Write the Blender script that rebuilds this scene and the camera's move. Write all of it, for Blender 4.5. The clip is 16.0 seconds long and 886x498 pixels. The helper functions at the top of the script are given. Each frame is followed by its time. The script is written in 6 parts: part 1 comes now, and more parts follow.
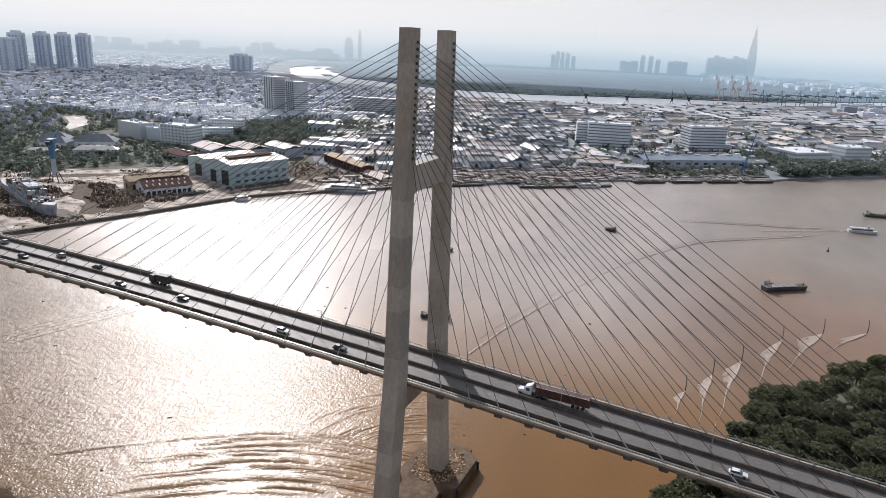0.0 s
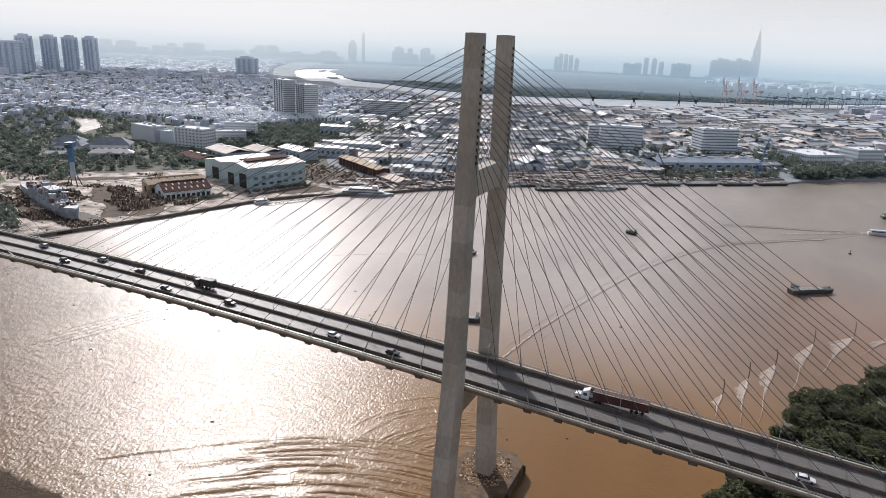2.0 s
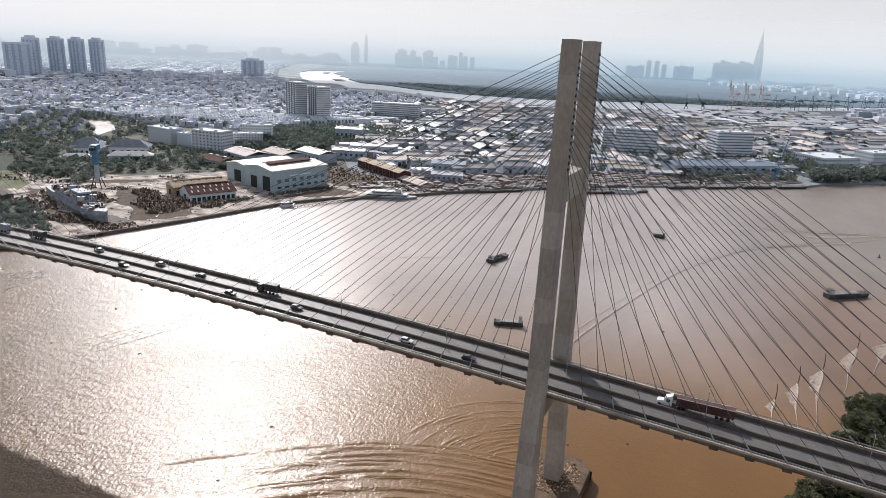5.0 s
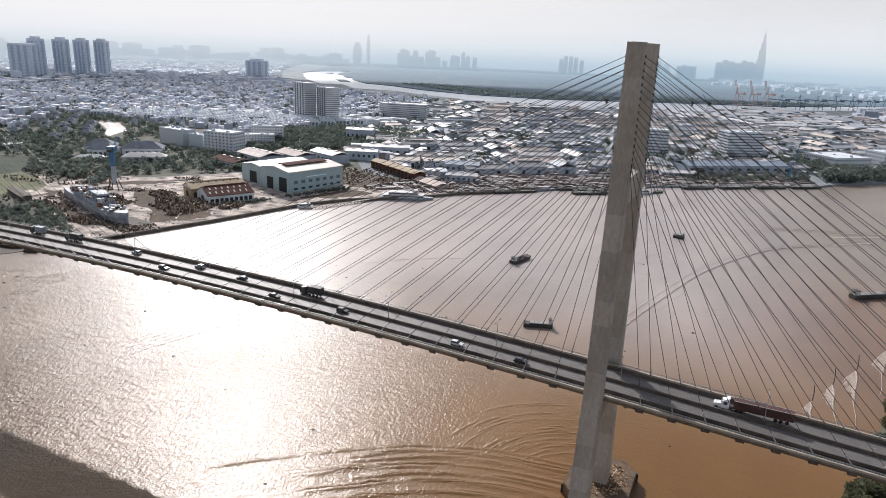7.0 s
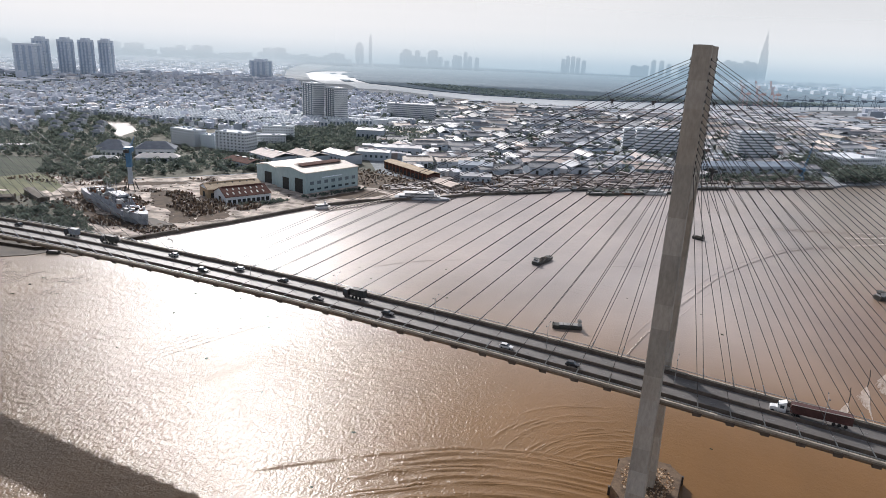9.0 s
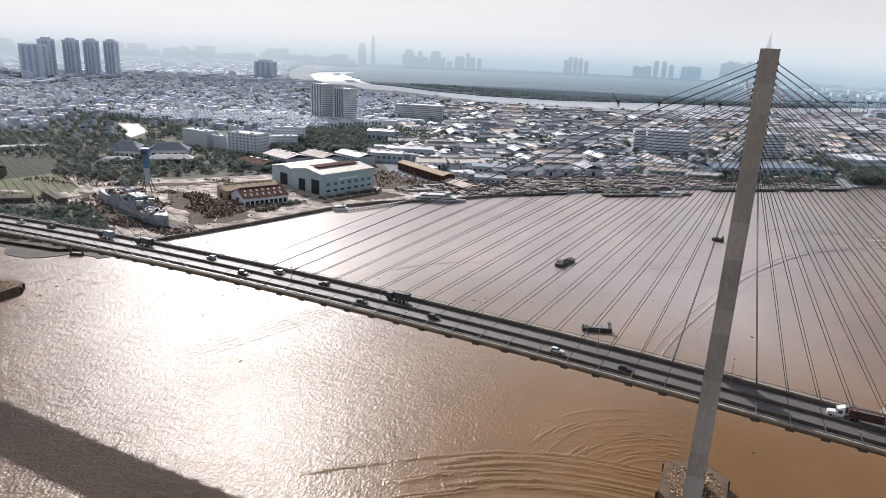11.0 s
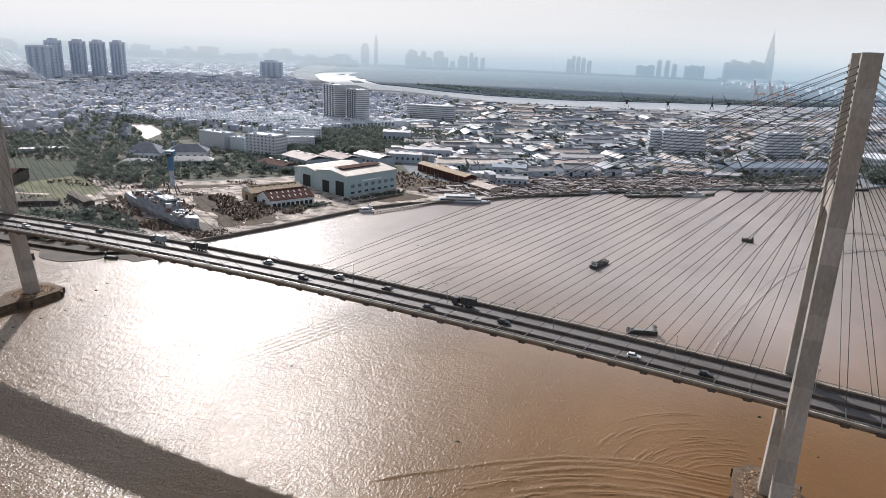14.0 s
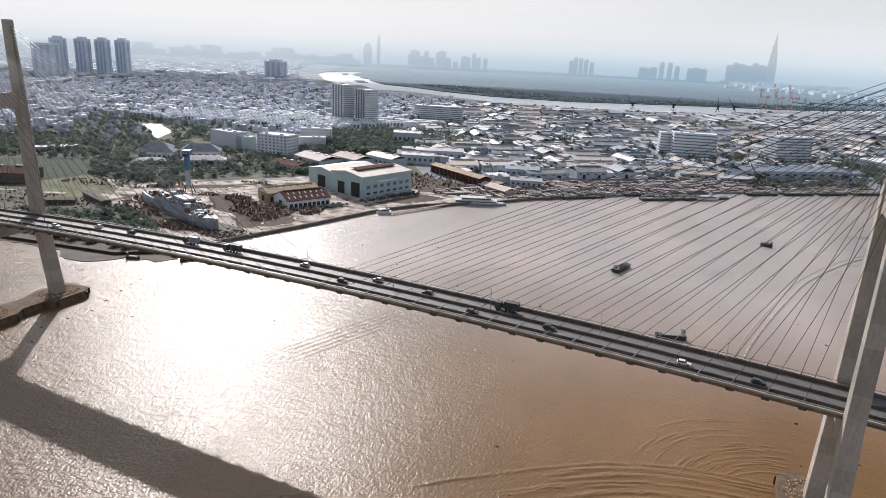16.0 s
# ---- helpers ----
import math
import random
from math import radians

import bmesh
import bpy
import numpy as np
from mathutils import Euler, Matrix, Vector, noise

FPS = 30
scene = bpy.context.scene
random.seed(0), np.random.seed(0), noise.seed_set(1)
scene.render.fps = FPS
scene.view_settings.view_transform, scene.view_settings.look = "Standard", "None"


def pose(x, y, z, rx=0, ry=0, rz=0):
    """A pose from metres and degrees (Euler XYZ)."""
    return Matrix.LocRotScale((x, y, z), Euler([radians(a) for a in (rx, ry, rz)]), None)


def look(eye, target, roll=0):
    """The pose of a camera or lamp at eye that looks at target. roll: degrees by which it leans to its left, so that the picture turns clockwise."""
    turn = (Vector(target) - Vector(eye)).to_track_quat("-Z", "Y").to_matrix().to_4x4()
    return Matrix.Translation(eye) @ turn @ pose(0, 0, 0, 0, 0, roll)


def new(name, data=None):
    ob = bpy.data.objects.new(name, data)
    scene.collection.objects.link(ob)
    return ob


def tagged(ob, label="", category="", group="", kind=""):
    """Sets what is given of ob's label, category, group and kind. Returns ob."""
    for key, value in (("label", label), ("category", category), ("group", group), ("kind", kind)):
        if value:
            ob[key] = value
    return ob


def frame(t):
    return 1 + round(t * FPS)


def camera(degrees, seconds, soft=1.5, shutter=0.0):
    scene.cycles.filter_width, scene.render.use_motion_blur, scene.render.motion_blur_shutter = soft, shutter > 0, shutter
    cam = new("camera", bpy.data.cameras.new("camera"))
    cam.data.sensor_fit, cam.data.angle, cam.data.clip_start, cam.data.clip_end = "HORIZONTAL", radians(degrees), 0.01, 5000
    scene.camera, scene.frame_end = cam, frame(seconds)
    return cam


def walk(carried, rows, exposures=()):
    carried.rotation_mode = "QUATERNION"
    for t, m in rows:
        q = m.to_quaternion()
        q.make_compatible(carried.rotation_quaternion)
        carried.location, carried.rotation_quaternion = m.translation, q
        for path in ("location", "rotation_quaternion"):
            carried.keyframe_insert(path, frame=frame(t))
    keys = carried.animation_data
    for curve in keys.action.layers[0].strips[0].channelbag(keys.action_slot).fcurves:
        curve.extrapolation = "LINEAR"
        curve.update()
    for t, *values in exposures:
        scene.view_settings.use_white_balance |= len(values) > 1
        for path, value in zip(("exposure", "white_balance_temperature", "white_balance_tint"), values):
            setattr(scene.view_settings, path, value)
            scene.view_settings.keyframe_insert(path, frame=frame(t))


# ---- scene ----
cam = camera(66.62, 16.0, 0.85)
PATH = [
    (0, (81.93, -167.63, 146.83), (42.85, -80.45, 117.29), 2.60),
    (1, (74.56, -170.97, 146.83), (35.38, -83.78, 117.44), 2.56),
    (2, (67.17, -174.26, 146.83), (27.88, -87.08, 117.59), 2.52),
    (3, (59.77, -177.52, 146.82), (20.55, -90.26, 117.72), 2.60),
    (4, (52.35, -180.74, 146.82), (13.19, -93.40, 117.85), 2.68),
    (5, (44.91, -183.91, 146.81), (5.73, -96.59, 117.84), 2.61),
    (6, (37.45, -187.04, 146.80), (-1.76, -99.73, 117.84), 2.53),
    (7, (29.97, -190.13, 146.80), (-9.24, -102.82, 117.84), 2.50),
    (8, (22.46, -193.17, 146.81), (-16.72, -105.85, 117.84), 2.51),
    (9, (14.93, -196.17, 146.84), (-24.23, -108.84, 117.86), 2.51),
    (10, (7.36, -199.13, 146.87), (-31.80, -111.79, 117.93), 2.53),
    (11, (-0.23, -202.04, 146.92), (-39.41, -114.69, 118.01), 2.55),
    (12, (-7.85, -204.90, 146.99), (-47.03, -117.55, 118.09), 2.53),
    (13, (-15.51, -207.72, 147.08), (-54.67, -120.37, 118.15), 2.45),
    (14, (-23.20, -210.49, 147.20), (-62.35, -123.15, 118.24), 2.37),
    (15, (-30.93, -213.21, 147.34), (-70.00, -125.82, 118.40), 2.60),
    (16, (-38.69, -215.88, 147.51), (-77.68, -128.45, 118.60), 2.83),
]
walk(cam, [(t, look(eye, target, roll)) for t, eye, target, roll in PATH])

# ---- light ----
SUN_AZ, SUN_EL = -43.3, 31.5          # degrees from +y towards +x, and above the horizon
az, el = radians(SUN_AZ), radians(SUN_EL)
to_sun = Vector((math.sin(az) * math.cos(el), math.cos(az) * math.cos(el), math.sin(el)))
world = bpy.data.worlds.new("sky")
scene.world = world
world.use_nodes = True
wn, wl = world.node_tree.nodes, world.node_tree.links
sky = wn.new("ShaderNodeTexSky")
sky.sky_type, sky.sun_disc = "NISHITA", False
sky.sun_elevation, sky.sun_rotation = el, az
sky.altitude, sky.air_density, sky.dust_density, sky.ozone_density = 100, 1.0, 1.5, 1.0
# a veil of thin bright cloud over the blue
veil = wn.new("ShaderNodeMix")
veil.data_type = "RGBA"
tc = wn.new("ShaderNodeTexCoord")
mp = wn.new("ShaderNodeMapping")
mp.inputs["Scale"].default_value = (1.0, 1.0, 5.0)
cl = wn.new("ShaderNodeTexNoise")
cl.inputs["Scale"].default_value, cl.inputs["Detail"].default_value = 2.4, 6.0
cr = wn.new("ShaderNodeValToRGB")
cr.color_ramp.elements[0].position, cr.color_ramp.elements[0].color = 0.32, (4.65, 4.75, 5.15, 1)
cr.color_ramp.elements[1].position, cr.color_ramp.elements[1].color = 0.66, (5.6, 5.57, 5.95, 1)
wl.new(tc.outputs["Generated"], mp.inputs[0])
wl.new(mp.outputs[0], cl.inputs["Vector"])
wl.new(cl.outputs["Fac"], cr.inputs[0])
# the veil thickens to haze near the horizon
sz = wn.new("ShaderNodeSeparateXYZ")
wl.new(tc.outputs["Generated"], sz.inputs[0])
hr = wn.new("ShaderNodeMapRange")
hr.inputs["From Min"].default_value, hr.inputs["From Max"].default_value = 0.0, 0.42
hr.inputs["To Min"].default_value, hr.inputs["To Max"].default_value = 0.9, 0.25
wl.new(sz.outputs[2], hr.inputs["Value"])
wl.new(hr.outputs[0], veil.inputs[0])
pale = wn.new("ShaderNodeHueSaturation")
pale.inputs["Saturation"].default_value, pale.inputs["Value"].default_value = 0.95, 0.52
wl.new(sky.outputs[0], pale.inputs["Color"])
wl.new(pale.outputs[0], veil.inputs[6])
# the thin cloud glows round the sun
sd = wn.new("ShaderNodeVectorMath")
sd.operation = "DOT_PRODUCT"
sd.inputs[1].default_value = to_sun
wl.new(tc.outputs["Generated"], sd.inputs[0])
sg = wn.new("ShaderNodeMapRange")
sg.inputs["From Min"].default_value, sg.inputs["From Max"].default_value = 0.3, 1.0
sg.inputs["To Min"].default_value, sg.inputs["To Max"].default_value = 0.88, 1.06
wl.new(sd.outputs["Value"], sg.inputs["Value"])
gl = wn.new("ShaderNodeVectorMath")
gl.operation = "SCALE"
wl.new(cr.outputs[0], gl.inputs[0])
wl.new(sg.outputs[0], gl.inputs["Scale"])
wl.new(gl.outputs[0], veil.inputs[7])
wn["Background"].inputs[1].default_value = 0.155
# bright aureole of the sun behind thin cloud
lim = wn.new("ShaderNodeMath")
lim.operation = "MAXIMUM"
lim.inputs[1].default_value = 0.0
wl.new(sd.outputs["Value"], lim.inputs[0])
aur = wn.new("ShaderNodeMath")
aur.operation = "POWER"
aur.inputs[1].default_value = 38.0
wl.new(lim.outputs[0], aur.inputs[0])
add = wn.new("ShaderNodeVectorMath")
add.operation = "MULTIPLY_ADD"
add.inputs[1].default_value = (15.0, 14.6, 14.8)
wl.new(aur.outputs[0], add.inputs[0])
wl.new(veil.outputs[2], add.inputs[2])
wl.new(add.outputs[0], wn["Background"].inputs[0])
sun_data = bpy.data.lights.new("sun", "SUN")
sun_data.energy, sun_data.angle, sun_data.color = 4.5, radians(0.6), (1.0, 0.962, 0.955)
sun = new("sun", sun_data)
sun.matrix_world = look((0, 0, 600), Vector((0, 0, 600)) - to_sun * 100)
scene.view_settings.exposure = 0.0

# ---- materials ----
def shader(name, color=(0.5, 0.5, 0.5), rough=0.8, metal=0.0, spec=0.5):
    m = bpy.data.materials.new(name)
    m.use_nodes = True
    b = m.node_tree.nodes["Principled BSDF"]
    b.inputs["Base Color"].default_value = (*color, 1)
    b.inputs["Roughness"].default_value = rough
    b.inputs["Metallic"].default_value = metal
    b.inputs["Specular IOR Level"].default_value = spec
    return m, m.node_tree.nodes, m.node_tree.links, b


def coords(n, l, scale=(1, 1, 1), kind="Object"):
    c = n.new("ShaderNodeTexCoord")
    mp = n.new("ShaderNodeMapping")
    mp.inputs["Scale"].default_value = scale
    l.new(c.outputs[kind], mp.inputs[0])
    return mp.outputs[0]


def noise_tex(n, l, vec, scale, detail=4.0, rough=0.55):
    t = n.new("ShaderNodeTexNoise")
    t.inputs["Scale"].default_value = scale
    t.inputs["Detail"].default_value = detail
    t.inputs["Roughness"].default_value = rough
    l.new(vec, t.inputs["Vector"])
    return t.outputs["Fac"]


def ramp(n, l, fac, stops):
    r = n.new("ShaderNodeValToRGB")
    r.color_ramp.elements[0].position, r.color_ramp.elements[0].color = stops[0][0], (*stops[0][1], 1)
    r.color_ramp.elements[1].position, r.color_ramp.elements[1].color = stops[-1][0], (*stops[-1][1], 1)
    for p, c in stops[1:-1]:
        r.color_ramp.elements.new(p).color = (*c, 1)
    l.new(fac, r.inputs[0])
    return r.outputs[0]


def mix(n, l, kind, fac, a, b):
    m = n.new("ShaderNodeMix")
    m.data_type, m.blend_type = "RGBA", kind
    if isinstance(fac, float):
        m.inputs[0].default_value = fac
    else:
        l.new(fac, m.inputs[0])
    for sock, v in ((m.inputs[6], a), (m.inputs[7], b)):
        if isinstance(v, tuple):
            sock.default_value = (*v, 1)
        else:
            l.new(v, sock)
    return m.outputs[2]


def bump(n, l, b, height, strength, dist):
    bp = n.new("ShaderNodeBump")
    bp.inputs["Strength"].default_value, bp.inputs["Distance"].default_value = strength, dist
    l.new(height, bp.inputs["Height"])
    l.new(bp.outputs[0], b.inputs["Normal"])
    return bp


def surface(name, a, b_col, scale=0.3, fine=3.0, rough=0.85, bump_d=0.02, stretch=(1, 1, 1), metal=0.0, spec=0.4, tint=0.0):
    """Two-scale mottled surface from colour a to b_col; tint varies it from object to object."""
    m, n, l, b = shader(name, a, rough, metal, spec)
    v = coords(n, l, stretch)
    big = noise_tex(n, l, v, scale, 5)
    small = noise_tex(n, l, v, fine, 6, 0.65)
    c = ramp(n, l, big, [(0.3, a), (0.7, b_col)])
    g = ramp(n, l, small, [(0.25, (0.72, 0.72, 0.72)), (0.75, (1.1, 1.1, 1.1))])
    c = mix(n, l, "MULTIPLY", 1.0, c, g)
    if tint:
        oi = n.new("ShaderNodeObjectInfo")
        t = ramp(n, l, oi.outputs["Random"], [(0.0, (1 - tint,) * 3), (0.5, (1, 1 - tint * 0.3, 1 - tint * 0.6)), (1.0, (1.1, 1.1, 1.12))])
        c = mix(n, l, "MULTIPLY", 1.0, c, t)
    l.new(c, b.inputs["Base Color"])
    bump(n, l, b, small, 0.4, bump_d)
    return m


def island_mat(name, stops, rough=0.8, fine=0.6):
    """Colour picked per island from the stops, with weathering."""
    m, n, l, b = shader(name, (0.5, 0.5, 0.5), rough)
    g = n.new("ShaderNodeNewGeometry")
    c = ramp(n, l, g.outputs["Random Per Island"], stops)
    v = coords(n, l)
    s = noise_tex(n, l, v, fine, 5, 0.7)
    c = mix(n, l, "MULTIPLY", 1.0, c, ramp(n, l, s, [(0.25, (0.75, 0.75, 0.75)), (0.7, (1.05, 1.05, 1.05))]))
    l.new(c, b.inputs["Base Color"])
    return m


def water_mat():
    m, n, l, b = shader("river_water", (0.2, 0.12, 0.06), 0.27, 0.0, 0.38)
    b.inputs["IOR"].default_value = 1.34
    v = coords(n, l)
    sep = n.new("ShaderNodeSeparateXYZ")
    l.new(v, sep.inputs[0])

    def along(axis, a0, a1):
        r = n.new("ShaderNodeMapRange")
        r.interpolation_type = "SMOOTHSTEP"
        r.inputs["From Min"].default_value, r.inputs["From Max"].default_value = a0, a1
        l.new(sep.outputs[axis], r.inputs["Value"])
        return r.outputs[0]
    # orange silt drifts off the east bank, duller brown in the channel
    silt = noise_tex(n, l, v, 0.008, 5)
    near = ramp(n, l, silt, [(0.3, (0.20, 0.11, 0.045)), (0.7, (0.235, 0.142, 0.072))])
    deep = ramp(n, l, silt, [(0.3, (0.13, 0.088, 0.052)), (0.7, (0.185, 0.13, 0.085))])
    east = ramp(n, l, silt, [(0.3, (0.215, 0.138, 0.098)), (0.7, (0.26, 0.168, 0.12))])
    # open_ and the far reach are paled to hold glare and sky reflection
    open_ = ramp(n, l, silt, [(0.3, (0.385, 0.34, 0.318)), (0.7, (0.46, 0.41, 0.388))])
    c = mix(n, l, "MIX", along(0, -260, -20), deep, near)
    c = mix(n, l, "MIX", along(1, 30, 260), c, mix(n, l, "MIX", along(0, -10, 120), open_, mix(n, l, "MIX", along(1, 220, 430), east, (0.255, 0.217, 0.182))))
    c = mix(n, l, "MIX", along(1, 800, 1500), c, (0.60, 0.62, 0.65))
    shoal = n.new("ShaderNodeMath"); shoal.operation = "MULTIPLY"
    l.new(along(0, -60, 15), shoal.inputs[0]), l.new(along(1, 150, 50), shoal.inputs[1])
    c = mix(n, l, "MIX", shoal.outputs[0], c, (0.20, 0.105, 0.037))
    plume = noise_tex(n, l, coords(n, l, (1, 0.55, 1)), 0.013, 4, 0.6)
    c = mix(n, l, "MULTIPLY", 1.0, c, ramp(n, l, plume, [(0.3, (0.86, 0.87, 0.88)), (0.7, (1.12, 1.08, 1.04))]))
    streak = noise_tex(n, l, coords(n, l, (0.02, 0.004, 1)), 1.0, 5)
    c = mix(n, l, "MULTIPLY", 1.0, c, ramp(n, l, streak, [(0.3, (0.92, 0.92, 0.93)), (0.7, (1.06, 1.05, 1.04))]))
    l.new(c, b.inputs["Base Color"])
    # swell, chop and ripples, with slacker patches
    w0 = noise_tex(n, l, coords(n, l, (1, 1.4, 1)), 0.16, 2, 0.5)
    w1 = noise_tex(n, l, coords(n, l, (1.25, 0.9, 1)), 0.62, 2, 0.5)
    w2 = noise_tex(n, l, coords(n, l, (0.9, 1.2, 1)), 1.45, 1.5, 0.5)
    calm = noise_tex(n, l, v, 0.012, 3)

    def gain(a, k, add=None):
        q = n.new("ShaderNodeMath"); q.operation = "MULTIPLY_ADD"
        l.new(a, q.inputs[0]); q.inputs[1].default_value = k
        q.inputs[2].default_value = 0.0
        if add is not None:
            l.new(add, q.inputs[2])
        return q.outputs[0]
    h = gain(w2, WAVES[2], gain(w1, WAVES[1], gain(w0, WAVES[0])))
    k = n.new("ShaderNodeMath"); k.operation = "MULTIPLY"
    l.new(h, k.inputs[0])
    lee = n.new("ShaderNodeMapRange")            # smooth water in the lee of the east bank
    lee.interpolation_type = "SMOOTHSTEP"
    lee.inputs["From Min"].default_value, lee.inputs["From Max"].default_value = -150, 40
    skew = n.new("ShaderNodeMath"); skew.operation = "MULTIPLY_ADD"
    l.new(sep.outputs[1], skew.inputs[0]); skew.inputs[1].default_value = -0.55
    l.new(sep.outputs[0], skew.inputs[2])
    l.new(skew.outputs[0], lee.inputs["Value"])
    slack = mix(n, l, "MULTIPLY", 1.0, ramp(n, l, calm, [(0.35, (0.72,) * 3), (0.65, (1,) * 3)]), ramp(n, l, lee.outputs[0], [(0.0, (1,) * 3), (0.5, (0.62,) * 3), (1.0, (0.3,) * 3)]))
    # the water north of the bridge is slacker, and the inland reach lies smooth
    slack = mix(n, l, "MULTIPLY", 1.0, slack, ramp(n, l, along(1, 20, 160), [(0.0, (1,) * 3), (1.0, (0.78,) * 3)]))
    slack = mix(n, l, "MULTIPLY", 1.0, slack, ramp(n, l, along(1, 650, 1500), [(0.0, (1,) * 3), (1.0, (0.22,) * 3)]))
    l.new(slack, k.inputs[1])
    bump(n, l, b, k.outputs[0], 1.0, 1.0)
    return m


def foliage(name, dark, light, spec=0.2):
    m, n, l, b = shader(name, dark, 0.7, 0, spec)
    g = n.new("ShaderNodeNewGeometry")
    big = noise_tex(n, l, coords(n, l), 0.05, 3)
    c = ramp(n, l, g.outputs["Random Per Island"], [(0.0, dark), (1.0, light)])
    c = mix(n, l, "MULTIPLY", 1.0, c, ramp(n, l, big, [(0.3, (0.7, 0.75, 0.7)), (0.7, (1.2, 1.15, 1.0))]))
    l.new(c, b.inputs["Base Color"])
    t = n.new("ShaderNodeBsdfTranslucent")       # light through the leaves
    l.new(c, t.inputs["Color"])
    ms = n.new("ShaderNodeMixShader")
    ms.inputs[0].default_value = 0.4
    l.new(b.outputs[0], ms.inputs[1]), l.new(t.outputs[0], ms.inputs[2])
    l.new(ms.outputs[0], n["Material Output"].inputs["Surface"])
    return m


WAVES = (0.40, 0.32, 0.23)            # heights of swell, chop and ripples
WATER = water_mat()
CONCRETE = surface("pylon_concrete", (0.32, 0.292, 0.255), (0.46, 0.428, 0.38), 0.06, 1.2, 0.7, 0.03, (1, 1, 0.35), 0, 0.5, 0.16)
CAP_CONC = surface("cap_concrete", (0.5, 0.49, 0.46), (0.62, 0.6, 0.56), 0.3, 2.0, 0.8)
DIRTY = surface("pier_concrete", (0.075, 0.048, 0.03), (0.20, 0.135, 0.085), 0.35, 1.6, 0.9, 0.15)
DECK_CONC = surface("deck_concrete", (0.30, 0.26, 0.21), (0.50, 0.44, 0.37), 0.15, 1.5, 0.8)
# mottled concrete, darkened to hold the shade on the deck's outer face
FASCIA = surface("shade_toned_fascia_concrete", (0.13, 0.105, 0.085), (0.27, 0.23, 0.185), 0.25, 1.5, 0.85)
# dark brown that holds the shaded barrier faces and the strip they shade
BARRIER = surface("shade_dark_barrier_concrete", (0.062, 0.048, 0.04), (0.14, 0.112, 0.092), 0.2, 1.5, 0.85)
ASPHALT = surface("asphalt", (0.12, 0.11, 0.104), (0.19, 0.176, 0.168), 0.08, 2.5, 0.58, 0.01, (0.25, 1, 1), 0, 0.4)
PAINT = surface("road_paint", (0.2, 0.2, 0.2), (0.36, 0.36, 0.35), 0.5, 3.0, 0.7)
CABLE = surface("cable_sheath", (0.055, 0.05, 0.05), (0.085, 0.08, 0.078), 0.5, 4, 0.35)
STEEL = surface("galvanised_steel", (0.32, 0.33, 0.34), (0.42, 0.43, 0.44), 0.5, 5, 0.45, 0.005, (1, 1, 1), 0.6)
DARK = surface("dark_metal", (0.03, 0.03, 0.032), (0.06, 0.055, 0.05), 0.5, 5, 0.6)
# ground tone raised and blued in place of haze over the city
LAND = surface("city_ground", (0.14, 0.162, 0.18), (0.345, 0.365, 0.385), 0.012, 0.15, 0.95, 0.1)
YARD = surface("sandy_yard", (0.045, 0.032, 0.024), (0.80, 0.69, 0.60), 0.085, 0.3, 0.95, 0.1)
GRASS = surface("rough_grass", (0.06, 0.07, 0.05), (0.165, 0.155, 0.12), 0.035, 0.4, 0.95, 0.2)
# blue of the distant haze is mixed into the marsh colour
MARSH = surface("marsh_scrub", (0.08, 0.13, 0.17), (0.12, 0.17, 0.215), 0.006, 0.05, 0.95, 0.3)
QUAY = surface("quay_wall", (0.10, 0.085, 0.07), (0.18, 0.155, 0.13), 0.2, 1.0, 0.9)
LEAF = foliage("tree_leaves", (0.10, 0.108, 0.07), (0.14, 0.145, 0.095), 0.06)
# far leaves: haze is blended into a lighter, bluer green
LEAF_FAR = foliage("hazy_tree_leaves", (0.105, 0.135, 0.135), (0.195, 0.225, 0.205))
ROOF_GREY = surface("grey_sheet_roof", (0.17, 0.20, 0.235), (0.38, 0.41, 0.46), 0.1, 0.8, 0.6, 0.02, (1, 1, 1), 0, 0.4, 0.35)
ROOF_WARM = surface("cream_sheet_roof", (0.62, 0.54, 0.47), (0.80, 0.72, 0.64), 0.1, 0.8, 0.6, 0.02, (1, 1, 1), 0, 0.4, 0.15)
CRANE_GREY = surface("dark_crane_paint", (0.13, 0.17, 0.23), (0.18, 0.22, 0.28), 0.3, 1.5, 0.5)
# leaf colour lifted to a blue-grey that carries the haze
MARSH_LEAF = foliage("haze_paled_marsh_leaves", (0.30, 0.36, 0.40), (0.36, 0.42, 0.45))
PLATES = island_mat("steel_plates", [(0.0, (0.09, 0.075, 0.07)), (0.3, (0.22, 0.18, 0.165)), (0.6, (0.36, 0.32, 0.31)), (0.85, (0.15, 0.12, 0.11)), (1.0, (0.56, 0.53, 0.52))], 0.75, 0.5)
PLATES_PALE = surface("pale_hatch_paint", (0.20, 0.19, 0.18), (0.32, 0.31, 0.30), 0.3, 2.0, 0.6)
ROOF_OCHRE = surface("ochre_sheet_roof", (0.34, 0.24, 0.14), (0.50, 0.38, 0.25), 0.15, 0.8, 0.8)
ROOF_SLATE = surface("slate_blue_roof_tiles", (0.085, 0.11, 0.15), (0.15, 0.18, 0.23), 0.2, 1.5, 0.75, 0.05)
MUD = surface("wet_mud", (0.03, 0.021, 0.014), (0.07, 0.05, 0.033), 0.08, 1.0, 0.8, 0.1)
BARK = surface("bark", (0.08, 0.06, 0.045), (0.14, 0.11, 0.08), 1.0, 6, 0.95)
